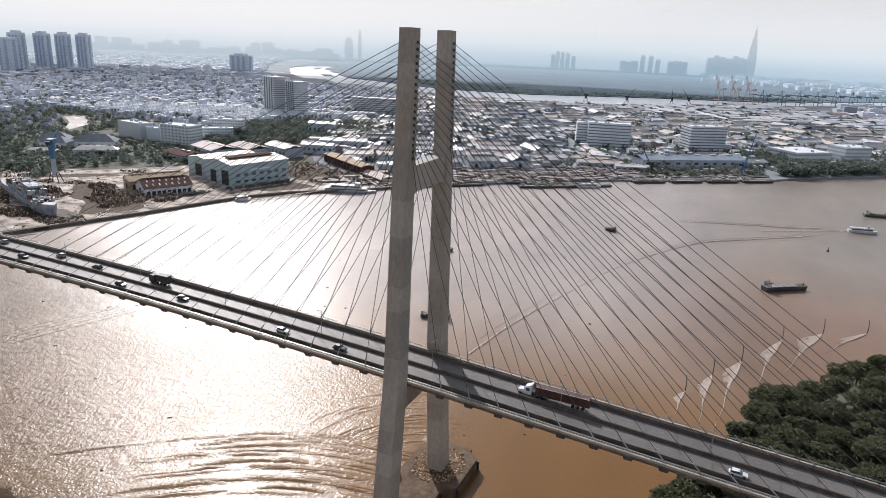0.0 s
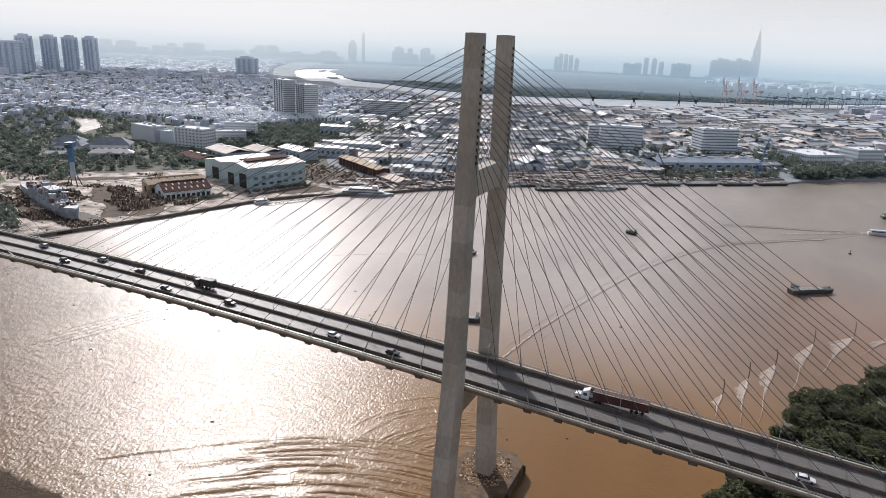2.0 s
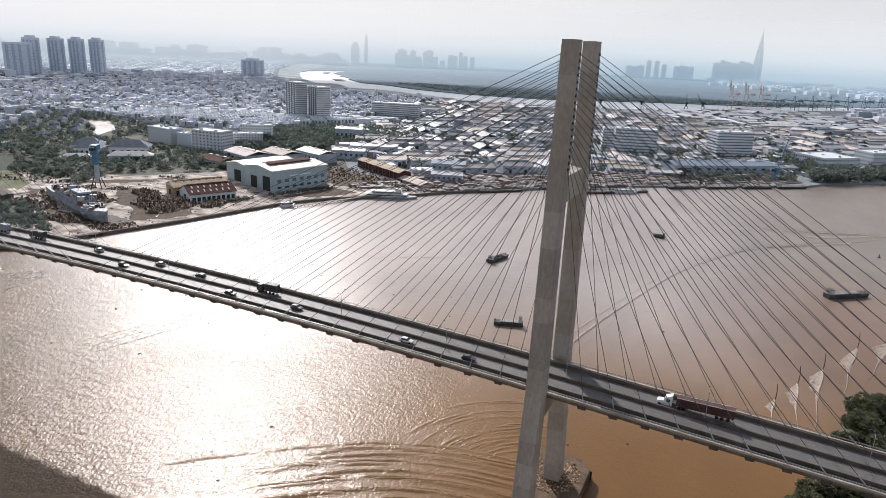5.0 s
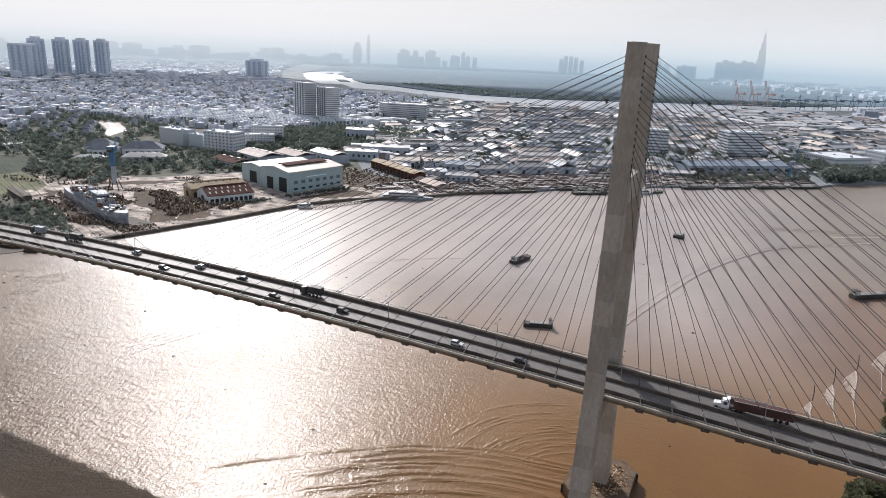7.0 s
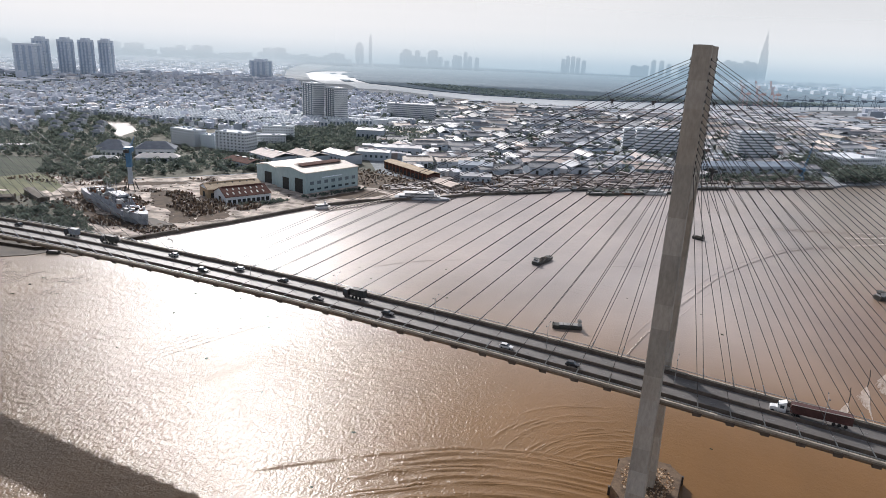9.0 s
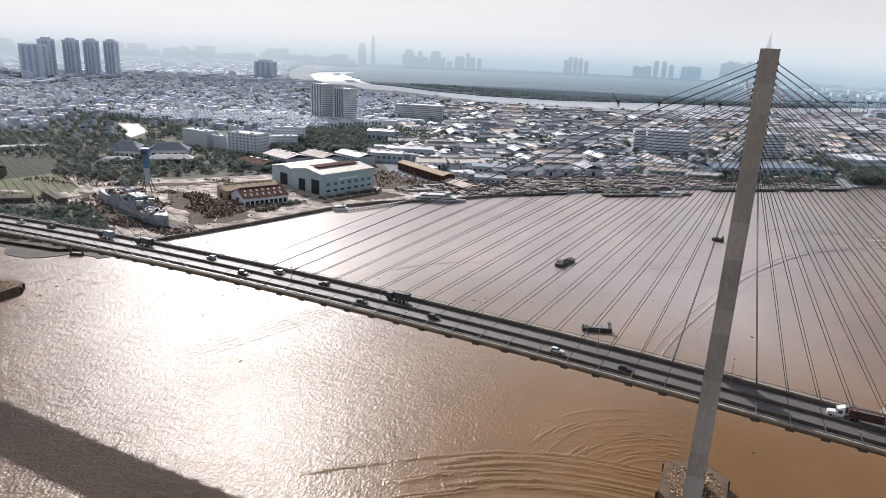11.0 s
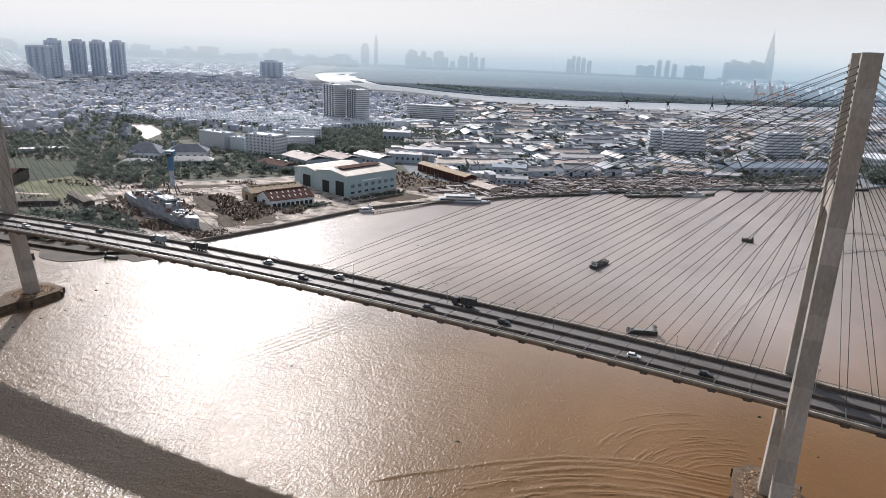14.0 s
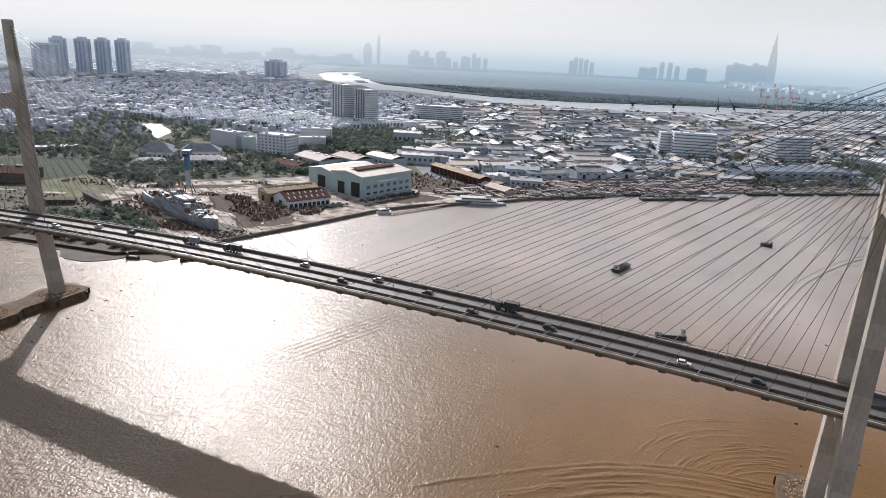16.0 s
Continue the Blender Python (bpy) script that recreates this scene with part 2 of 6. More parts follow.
# bluish cast of city haze is put into the house, shed and render colours
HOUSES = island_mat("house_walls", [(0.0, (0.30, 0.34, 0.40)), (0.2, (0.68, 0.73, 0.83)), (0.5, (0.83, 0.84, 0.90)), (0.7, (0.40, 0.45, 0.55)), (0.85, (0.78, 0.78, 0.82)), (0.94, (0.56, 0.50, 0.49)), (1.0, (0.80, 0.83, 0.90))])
SHED_ROOF = island_mat("shed_roofs", [(0.0, (0.25, 0.30, 0.36)), (0.2, (0.60, 0.60, 0.62)), (0.4, (0.80, 0.79, 0.80)), (0.55, (0.40, 0.46, 0.53)), (0.7, (0.74, 0.68, 0.64)), (0.85, (0.50, 0.55, 0.61)), (0.95, (0.30, 0.2, 0.16)), (1.0, (0.6, 0.62, 0.63))], 0.55, 0.1)
WHITE_WALL = surface("white_render", (0.70, 0.735, 0.78), (0.80, 0.825, 0.85), 0.08, 1.0, 0.8)
GREY_WALL = surface("grey_render", (0.38, 0.435, 0.50), (0.50, 0.55, 0.61), 0.08, 1.0, 0.8)
HANGAR_WALL = surface("hangar_sheeting", (0.35, 0.47, 0.50), (0.45, 0.56, 0.58), 0.06, 1.2, 0.6, 0.02, (1, 1, 0.2))
ROOF_PALE = surface("pale_sheet_roof", (0.54, 0.55, 0.58), (0.76, 0.76, 0.78), 0.08, 0.8, 0.5, 0.02, (1, 1, 1), 0, 0.4, 0.25)
ROOF_RUST = surface("rusty_sheet_roof", (0.065, 0.027, 0.022), (0.13, 0.058, 0.046), 0.12, 0.8, 0.9, 0.02, (1, 1, 1), 0, 0.12)
ROOF_TAN = surface("tan_sheet_roof", (0.54, 0.465, 0.425), (0.72, 0.64, 0.60), 0.12, 0.8, 0.8, 0.02, (1, 1, 1), 0, 0.4, 0.2)
ROOF_BLUE = surface("blue_sheet_roof", (0.24, 0.30, 0.38), (0.36, 0.42, 0.49), 0.1, 0.8, 0.5)
BAND_GLASS = shader("band_glazing", (0.15, 0.19, 0.225), 0.25, 0.0, 0.6)[0]
GLASS_DARK = shader("window_glass", (0.05, 0.07, 0.085), 0.12, 0.0, 0.8)[0]
# near-black of flat panels; on open doorways it replaces the shade inside
OPENING = surface("dark_doorway", (0.03, 0.035, 0.035), (0.05, 0.05, 0.05), 0.5, 2, 0.9)
HULL_GREY = surface("grey_hull_paint", (0.24, 0.275, 0.32), (0.36, 0.39, 0.43), 0.08, 0.8, 0.55)
SHIP_GREY = surface("ship_grey_paint", (0.19, 0.215, 0.255), (0.42, 0.45, 0.50), 0.16, 1.2, 0.6)
HULL_DARK = surface("dark_hull_paint", (0.035, 0.04, 0.04), (0.08, 0.075, 0.065), 0.15, 1.0, 0.6)
HULL_GREEN = surface("green_hull_paint", (0.05, 0.08, 0.06), (0.09, 0.10, 0.075), 0.15, 1.0, 0.6)
HULL_RUST = surface("rust_hull_paint", (0.16, 0.06, 0.035), (0.28, 0.13, 0.07), 0.1, 0.7, 0.8)
BOAT_WHITE = surface("white_boat_paint", (0.50, 0.51, 0.52), (0.68, 0.68, 0.68), 0.2, 1.0, 0.5)
CARGO = surface("sand_cargo", (0.05, 0.045, 0.04), (0.12, 0.10, 0.08), 0.3, 1.5, 0.95)
SCRAP = island_mat("scrap_metal", [(0.0, (0.05, 0.036, 0.028)), (0.4, (0.12, 0.08, 0.055)), (0.7, (0.22, 0.14, 0.085)), (0.88, (0.34, 0.26, 0.19)), (1.0, (0.55, 0.52, 0.48))], 0.8, 1.0)
CRANE_BLUE = surface("blue_crane_paint", (0.06, 0.16, 0.30), (0.10, 0.24, 0.40), 0.3, 1.5, 0.5)
# red washed out to carry the haze in front of distant cranes
CRANE_RED = surface("haze_paled_red_crane_paint", (0.60, 0.42, 0.40), (0.70, 0.52, 0.50), 0.3, 1.5, 0.5)
CAR_WHITE = shader("white_car_paint", (0.75, 0.75, 0.75), 0.25, 0, 0.6)[0]
CAR_DARK = shader("dark_car_paint", (0.05, 0.05, 0.055), 0.25, 0, 0.6)[0]
CAR_GREY = shader("silver_car_paint", (0.35, 0.36, 0.37), 0.3, 0.4, 0.6)[0]
# container red, darkened to carry the shade on its near side
CONTAINER = surface("shade_dark_container_paint", (0.065, 0.026, 0.023), (0.11, 0.046, 0.04), 0.3, 2.0, 0.6)
TYRE = shader("tyre_rubber", (0.02, 0.02, 0.02), 0.9)[0]
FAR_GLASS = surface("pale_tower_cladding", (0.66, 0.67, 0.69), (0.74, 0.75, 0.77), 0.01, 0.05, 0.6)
# distance haze is put into these blue-grey and pale blue tower colours
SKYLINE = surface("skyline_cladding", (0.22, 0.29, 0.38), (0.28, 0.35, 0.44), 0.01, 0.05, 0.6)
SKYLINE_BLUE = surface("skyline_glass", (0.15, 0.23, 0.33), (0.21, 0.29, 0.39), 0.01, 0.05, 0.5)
FAR_BLUE = surface("haze_pale_blue_cladding", (0.74, 0.84, 0.91), (0.8, 0.88, 0.94), 0.01, 0.05, 0.5)
TOWER_WALL = surface("haze_blue_tower_render", (0.76, 0.82, 0.90), (0.82, 0.87, 0.94), 0.02, 0.2, 0.7)
# darker band stands in for the shade of recessed balconies
TOWER_BAND = surface("haze_blue_tower_bays", (0.46, 0.55, 0.68), (0.54, 0.63, 0.75), 0.02, 0.2, 0.7)
LITTER = island_mat("leaf_litter", [(0.0, (0.12, 0.065, 0.035)), (0.4, (0.32, 0.19, 0.10)), (0.75, (0.48, 0.32, 0.19)), (1.0, (0.62, 0.50, 0.38))], 0.9, 1.0)
FOAM = surface("foam_streak", (0.36, 0.27, 0.21), (0.58, 0.48, 0.41), 0.4, 2.0, 0.6)
WEED = surface("floating_weed", (0.03, 0.035, 0.015), (0.07, 0.07, 0.03), 0.5, 3.0, 0.9)

# ---- building tools ----
class Solid:
    """Gathers vertices and faces of one mesh."""
    def __init__(self):
        self.v, self.f = [], []

    def add(self, vs, fs):
        k = len(self.v)
        self.v.extend(tuple(p) for p in vs)
        self.f.extend(tuple(i + k for i in q) for q in fs)
        return self

    def box(self, c, s, rz=0.0, top=1.0, bottom=True):
        """A box of size s centred at c (base centre in z is c[2]), turned by rz degrees, its top scaled."""
        a = radians(rz)
        ca, sa = math.cos(a), math.sin(a)
        vs = []
        for z, k in ((0, 1.0), (s[2], top)):
            for sx, sy in ((-1, -1), (1, -1), (1, 1), (-1, 1)):
                x, y = sx * s[0] / 2 * k, sy * s[1] / 2 * k
                vs.append((c[0] + x * ca - y * sa, c[1] + x * sa + y * ca, c[2] + z))
        fs = [(0, 1, 5, 4), (1, 2, 6, 5), (2, 3, 7, 6), (3, 0, 4, 7), (4, 5, 6, 7)]
        if bottom:
            fs.append((3, 2, 1, 0))
        return self.add(vs, fs)

    def gable(self, c, s, rise, rz=0.0, over=0.6, thick=0.35):
        """A pitched roof over a box of plan s; the ridge runs along its own x."""
        a = radians(rz)
        ca, sa = math.cos(a), math.sin(a)
        hx, hy = s[0] / 2 + over, s[1] / 2 + over
        prof = [(-hy, 0), (0, rise), (hy, 0), (hy, thick), (0, rise + thick), (-hy, thick)]
        vs = []
        for sx in (-hx, hx):
            for y, z in prof:
                vs.append((c[0] + sx * ca - y * sa, c[1] + sx * sa + y * ca, c[2] + z))
        fs = [(0, 1, 2, 3, 4, 5)[::-1], (6, 7, 8, 9, 10, 11)]
        fs += [(i, (i + 1) % 6, 6 + (i + 1) % 6, 6 + i)[::-1] for i in range(6)]
        return self.add(vs, fs)

    def rings(self, rings, closed=True):
        n = len(rings[0])
        vs = [p for r in rings for p in r]
        fs = []
        for j in range(len(rings) - 1):
            for i in range(n):
                fs.append((j * n + i, j * n + (i + 1) % n, (j + 1) * n + (i + 1) % n, (j + 1) * n + i))
        if closed:
            fs.append(tuple(range(n))[::-1])
            fs.append(tuple(range((len(rings) - 1) * n, len(rings) * n)))
        return self.add(vs, fs)

    def tube(self, a, b, r, n=6, r2=None):
        a, b = Vector(a), Vector(b)
        q = (b - a).to_track_quat("Z", "Y")
        rs = []
        for p, rr in ((a, r), (b, r if r2 is None else r2)):
            rs.append([p + q @ Vector((rr * math.cos(2 * math.pi * i / n), rr * math.sin(2 * math.pi * i / n), 0)) for i in range(n)])
        return self.rings(rs)

    def mesh(self, name):
        m = bpy.data.meshes.new(name)
        m.from_pydata(self.v, [], self.f)
        m.update()
        return m


def part(name, solid, material, parent=None, label="", place=None):
    """Links a solid (or a mesh) as one object, under a thing or a part."""
    me = solid.mesh(name) if isinstance(solid, Solid) else solid
    if not me.materials:
        me.materials.append(material)
    ob = new(name, me)
    ob.parent = parent
    if place is not None:
        ob.location = place
    if label:
        ob["label"] = label
    return ob


def thing(name, place, label, category, group="", rz=0.0):
    """An Empty at the base of a thing that carries its parts."""
    e = new(name)
    e.empty_display_size = 0.5
    e.matrix_basis = pose(*place, 0, 0, rz)
    return tagged(e, label, category, group)


def inside(poly, x, y):
    hit = False
    j = len(poly) - 1
    for i in range(len(poly)):
        (x1, y1), (x2, y2) = poly[i], poly[j]
        if (y1 > y) != (y2 > y) and x < (x2 - x1) * (y - y1) / (y2 - y1) + x1:
            hit = not hit
        j = i
    return hit


def slab_poly(name, poly, z0, z1, material, label):
    n = len(poly)
    s = Solid()
    s.add([(x, y, z1) for x, y in poly] + [(x, y, z0) for x, y in poly],
          [tuple(range(n))] + [(i, n + i, n + (i + 1) % n, (i + 1) % n) for i in range(n)])
    ob = part(name, s, material)
    bm = bmesh.new()
    bm.from_mesh(ob.data)
    bmesh.ops.recalc_face_normals(bm, faces=bm.faces)
    bm.faces.ensure_lookup_table()
    if bm.faces[0].normal.z < 0:
        bmesh.ops.reverse_faces(bm, faces=bm.faces)
    bm.to_mesh(ob.data)
    bm.free()
    return tagged(ob, label, "ground", kind="structure")


# ---- water and land ----
BANK = [(-1000, -60), (-700, 55), (-520, 76), (-420, 92), (-396, 112), (-380, 160), (-360, 218), (-347, 265), (-334, 310), (-312, 347),
        (-282, 376), (-256, 405), (-236, 436), (-192, 480), (-165, 510), (-128, 556), (-42, 622), (40, 683), (113, 738), (135, 770), (250, 872)]
NEAR_SHORE = [(640, 2650), (336, 2360), (66, 2060), (-220, 1745), (-495, 1608), (-719, 1600), (-1041, 1720), (-1158, 1705), (-1295, 1842), (-1356, 1802), (-1545, 1983), (-1835, 2355)]
FAR_SHORE = [(-1835, 2355), (-1903, 2511), (-1910, 2600), (-1872, 2722), (-1822, 2738), (-1768, 2560), (-1712, 2450), (-1640, 2395), (-1566, 2278), (-1500, 2240), (-1437, 2138), (-1288, 1989), (-1155, 1955), (-1005, 1870), (-801, 1815), (-561, 1855), (-256, 2080), (72, 2270), (360, 2610), (640, 2930)]
water = Solid()
water.add([(-4800, -4800, 0), (4800, -4800, 0), (4800, 4800, 0), (-4800, 4800, 0)], [(0, 1, 2, 3)])
tagged(part("water", water, WATER), "brown silty river water with ripples, glare and reflection partly put into its colour", "water", kind="structure")
bed = Solid().add([(-4800, -4800, -6), (4800, -4800, -6), (4800, 4800, -6), (-4800, 4800, -6)], [(0, 1, 2, 3)])
tagged(part("ground", bed, LAND), "flat earth reaching the horizon under river and city", "ground", kind="structure")
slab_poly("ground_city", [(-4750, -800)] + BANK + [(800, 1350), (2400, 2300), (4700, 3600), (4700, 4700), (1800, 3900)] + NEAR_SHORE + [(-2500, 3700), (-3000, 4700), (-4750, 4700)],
          -3, 2, LAND, "flat built-up river bank of earth and paving, haze put into its pale colour")
slab_poly("ground_marsh", FAR_SHORE + [(1500, 3500), (1700, 4720), (-2980, 4720), (-2490, 3700)], -3, 2, MARSH, "low marshland beyond the far river, haze blue put into its colour")
EAST_BANK = [(70, -700), (72, -60), (73, 20), (78, 50), (88, 78), (94, 100), (99, 122), (113, 141), (133, 170), (148, 196), (260, 220), (600, 330), (1600, 420), (1600, -700)]
slab_poly("ground_east", EAST_BANK, -3, 1.2, GRASS, "overgrown muddy bank beneath the bridge")
YARD_POLY = [(-600, 205), (-560, 190), (-470, 150), (-400, 118), (-383, 160), (-363, 218), (-350, 265), (-337, 310), (-315, 347), (-285, 378), (-259, 408), (-240, 438), (-262, 470), (-345, 440), (-470, 400), (-520, 330), (-580, 260)]
slab_poly("pavement_yard", YARD_POLY, 1.6, 2.06, YARD, "sandy shipyard ground scattered with debris")
slab_poly("ground_field", [(-1500, 100), (-700, 58), (-520, 80), (-420, 96), (-402, 116), (-470, 148), (-560, 188), (-602, 205), (-582, 262), (-522, 332), (-474, 402), (-350, 444), (-500, 640), (-660, 640), (-1100, 640), (-1700, 620)],
          1.5, 2.03, GRASS, "dark green overgrown ground with trees and paths")
slab_poly("ground_meadow", [(-668, 200), (-655, 258), (-590, 245), (-560, 205), (-580, 170)], 1.9, 2.07, surface("meadow", (0.10, 0.115, 0.055), (0.20, 0.195, 0.11), 0.05, 0.5, 0.95, 0.1), "patch of worn grass beside the shipyard")
slab_poly("ground_crops", [(-830, 180), (-790, 300), (-720, 320), (-660, 262), (-655, 200), (-700, 150)], 1.9, 2.06, surface("crop_rows", (0.02, 0.035, 0.02), (0.055, 0.07, 0.04), 0.12, 0.6, 0.95, 0.2, (0.25, 1, 1)), "dark green field in rows among trees")
POND = [(-955, 592), (-922, 606), (-880, 578), (-840, 552), (-806, 490), (-838, 508), (-870, 540)]
slab_poly("water_pond", POND, 1.7, 2.08, WATER, "small pale pond among trees")
slab_poly("ground_mudbank", [(-1000, -66), (-700, 46), (-520, 76), (-421, 91), (-397, 111), (-382, 150), (-402, 156), (-424, 152), (-521, 140), (-701, 116), (-1000, 10)], -2, 2.046, MUD, "dark muddy river edge below the bridge")
mq = random.Random(19)
edge = []
for (xa, ya), (xb, yb) in zip(*(lambda q: (q, q[1:]))([(-1000, -78), (-700, 30), (-560, 56), (-507, 74), (-464, 79), (-440, 70), (-424, 70), (-408, 92), (-386, 94), (-379, 114), (-381, 136)])):
    n = max(1, int(math.hypot(xb - xa, yb - ya) / 6))
    edge += [(xa + (xb - xa) * k / n + mq.uniform(-1.6, 1.6), ya + (yb - ya) * k / n + mq.uniform(-2.6, 2.6)) for k in range(n)]
slab_poly("ground_mudflat", edge + [(-378, 138), (-392, 116), (-424, 100), (-521, 86), (-700, 62), (-1000, -50)], -2, 0.3, MUD, "wet brown mud flat at the waterline")
slab_poly("pavement_wharf", [(-60, 612), (-42, 626), (40, 687), (112, 742), (96, 768), (20, 712), (-78, 648)], 1.6, 2.3, surface("wharf_paving", (0.22, 0.205, 0.185), (0.40, 0.375, 0.345), 0.05, 0.6, 0.9), "worn grey wharf paving along the far bank")
DIRT = surface("trodden_dirt", (0.05, 0.034, 0.022), (0.13, 0.088, 0.058), 0.15, 1.0, 0.95, 0.1)
def ragged(poly, seed, step=5.0, off=2.2):
    """The outline of poly with a worn, uneven edge."""
    rg, out = random.Random(seed), []
    for (xa, ya), (xb, yb) in zip(poly, poly[1:] + poly[:1]):
        n = max(1, int(math.hypot(xb - xa, yb - ya) / step))
        out += [(xa + (xb - xa) * k / n + rg.uniform(-off, off), ya + (yb - ya) * k / n + rg.uniform(-off, off)) for k in range(n)]
    return out


for i, (p, mt, text) in enumerate((
        ([(-503, 265), (-479, 276), (-443, 262), (-381, 200), (-397, 187), (-427, 215), (-453, 222)], DIRT, "dark trodden earth under the scrap heaps"),
        ([(-430, 249), (-381, 242), (-371, 220), (-380, 201), (-414, 232)], DIRT, "dark earth before the rusty workshop"),
        ([(-466, 174), (-419, 192), (-387, 183), (-390, 152)], MUD, "dark ground of the slip under the ship"),
        ([(-564, 217), (-545, 218), (-490, 188), (-446, 169), (-466, 164), (-528, 196)], DIRT, "dark earth beside the ship"),
        ([(-526, 166), (-525, 182), (-480, 164), (-475, 147), (-493, 146)], GRASS, "patch of rough grass beside the yard track"),
        ([(-576, 261), (-545, 278), (-511, 307), (-497, 328), (-486, 318), (-516, 281), (-560, 250)], DIRT, "brown earth bank along the yard edge"),
        ([(-345, 398), (-300, 402), (-262, 432), (-268, 462), (-330, 466), (-398, 476), (-388, 425)], DIRT, "oily brown earth between hall and slipway"),
        ([(-354, 320), (-334, 384), (-304, 382), (-320, 350)], DIRT, "dark earth along the foot of the ship hall"))):
    slab_poly("ground_patch", ragged(p, 70 + i), 1.9, 2.07 + 0.004 * (i % 2), mt, text)
for i, p in enumerate(([(-1790, 2480), (-1799, 2534), (-1740, 2452), (-1740, 2420)], [(-1475, 2085), (-1450, 2110), (-1380, 2020), (-1400, 1995)])):
    slab_poly("ground_islet", ragged(p, 80 + i, 14, 5), -2, 1.4, MARSH, "low islet in the far river, haze blue put into its colour")
quay = Solid()
for (x1, y1), (x2, y2) in zip(BANK[4:13], BANK[5:14]):
    d = Vector((x2 - x1, y2 - y1, 0))
    quay.box(((x1 + x2) / 2, (y1 + y2) / 2, -1), (d.length + 0.6, 1.6, 3.6), math.degrees(math.atan2(d.y, d.x)))
tagged(part("quay_wall", quay, QUAY), "dark stained concrete quay wall along the shipyard", "quay", kind="structure")

for i, (pts, wd) in enumerate((([(-640, 330), (-585, 262), (-520, 196), (-430, 128)], 7), ([(-560, 300), (-500, 312), (-440, 335), (-390, 420)], 6), ([(-800, 120), (-700, 150), (-600, 190)], 6), ([(-622, 256), (-598, 243), (-574, 231)], 6), ([(-574, 205), (-510, 180), (-445, 151), (-412, 134)], 11))):
    pv = []
    for q, (x, y) in enumerate(pts):
        a, b_ = Vector(pts[max(q - 1, 0)]), Vector(pts[min(q + 1, len(pts) - 1)])
        d = (b_ - a).normalized()
        pv.append(((x - d.y * wd / 2, y + d.x * wd / 2), (x + d.y * wd / 2, y - d.x * wd / 2)))
    slab_poly("road_dirt", [p[0] for p in pv] + [p[1] for p in reversed(pv)], 1.9, 2.09 + 0.004 * i, YARD, "pale dirt track beside the shipyard")

# glowing ring with the colours of distant haze, behind everything
ring = Solid()
R, N = 4680, 64
ring.rings([[(R * math.cos(2 * math.pi * i / N), R * math.sin(2 * math.pi * i / N), z) for i in range(N)] for z in (-6, 440)], closed=False)
hz, hn, hl, hb = shader("distance_haze_glow", (0.2, 0.2, 0.2), 1.0, 0, 0)
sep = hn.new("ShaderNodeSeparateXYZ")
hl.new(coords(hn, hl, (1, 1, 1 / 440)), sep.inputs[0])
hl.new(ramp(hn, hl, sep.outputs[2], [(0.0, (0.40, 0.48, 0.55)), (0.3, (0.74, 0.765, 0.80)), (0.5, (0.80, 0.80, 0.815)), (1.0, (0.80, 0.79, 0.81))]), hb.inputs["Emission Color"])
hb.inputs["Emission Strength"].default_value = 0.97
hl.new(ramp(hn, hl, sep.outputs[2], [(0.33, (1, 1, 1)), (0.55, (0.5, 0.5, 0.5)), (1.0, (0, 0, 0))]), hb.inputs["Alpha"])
tagged(part("backdrop", ring, hz), "glowing ring coloured as hazy distance at the horizon", "backdrop", kind="structure")
# glowing see-through ring in place of haze over the far city: thickens with the distance of what lies behind it, denser
# towards the sun
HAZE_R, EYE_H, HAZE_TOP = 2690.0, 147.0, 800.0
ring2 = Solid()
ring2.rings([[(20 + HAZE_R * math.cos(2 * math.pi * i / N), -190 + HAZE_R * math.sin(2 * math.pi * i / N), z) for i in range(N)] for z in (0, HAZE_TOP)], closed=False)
hz2, hn, hl, hb = shader("skyline_haze_glow", (0.2, 0.2, 0.2), 1.0, 0, 0)
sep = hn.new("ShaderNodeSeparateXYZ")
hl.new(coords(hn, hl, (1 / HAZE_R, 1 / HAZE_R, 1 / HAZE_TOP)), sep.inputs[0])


# opacity by height, worked out for the camera's eye height
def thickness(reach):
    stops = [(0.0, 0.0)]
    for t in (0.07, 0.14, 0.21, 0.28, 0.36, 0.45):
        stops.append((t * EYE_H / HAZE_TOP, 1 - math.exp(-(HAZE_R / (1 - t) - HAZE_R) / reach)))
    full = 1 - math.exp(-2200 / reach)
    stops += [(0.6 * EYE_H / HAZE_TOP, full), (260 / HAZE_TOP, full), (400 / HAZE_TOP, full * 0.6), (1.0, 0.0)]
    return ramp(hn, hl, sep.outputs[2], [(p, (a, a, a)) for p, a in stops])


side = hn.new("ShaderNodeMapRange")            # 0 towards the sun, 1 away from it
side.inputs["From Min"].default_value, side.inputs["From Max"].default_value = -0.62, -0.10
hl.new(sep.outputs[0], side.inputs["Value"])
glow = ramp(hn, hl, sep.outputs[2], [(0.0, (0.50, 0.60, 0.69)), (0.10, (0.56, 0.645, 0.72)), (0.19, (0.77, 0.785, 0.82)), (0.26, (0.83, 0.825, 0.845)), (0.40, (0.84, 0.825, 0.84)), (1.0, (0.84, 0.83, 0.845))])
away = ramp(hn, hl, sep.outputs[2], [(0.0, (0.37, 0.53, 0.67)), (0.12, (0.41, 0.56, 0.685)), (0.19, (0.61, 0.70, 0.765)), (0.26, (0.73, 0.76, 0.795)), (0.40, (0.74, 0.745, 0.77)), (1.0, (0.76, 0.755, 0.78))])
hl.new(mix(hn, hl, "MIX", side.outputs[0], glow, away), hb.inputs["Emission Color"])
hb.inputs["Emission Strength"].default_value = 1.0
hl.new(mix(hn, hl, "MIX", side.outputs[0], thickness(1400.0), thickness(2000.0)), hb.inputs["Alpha"])
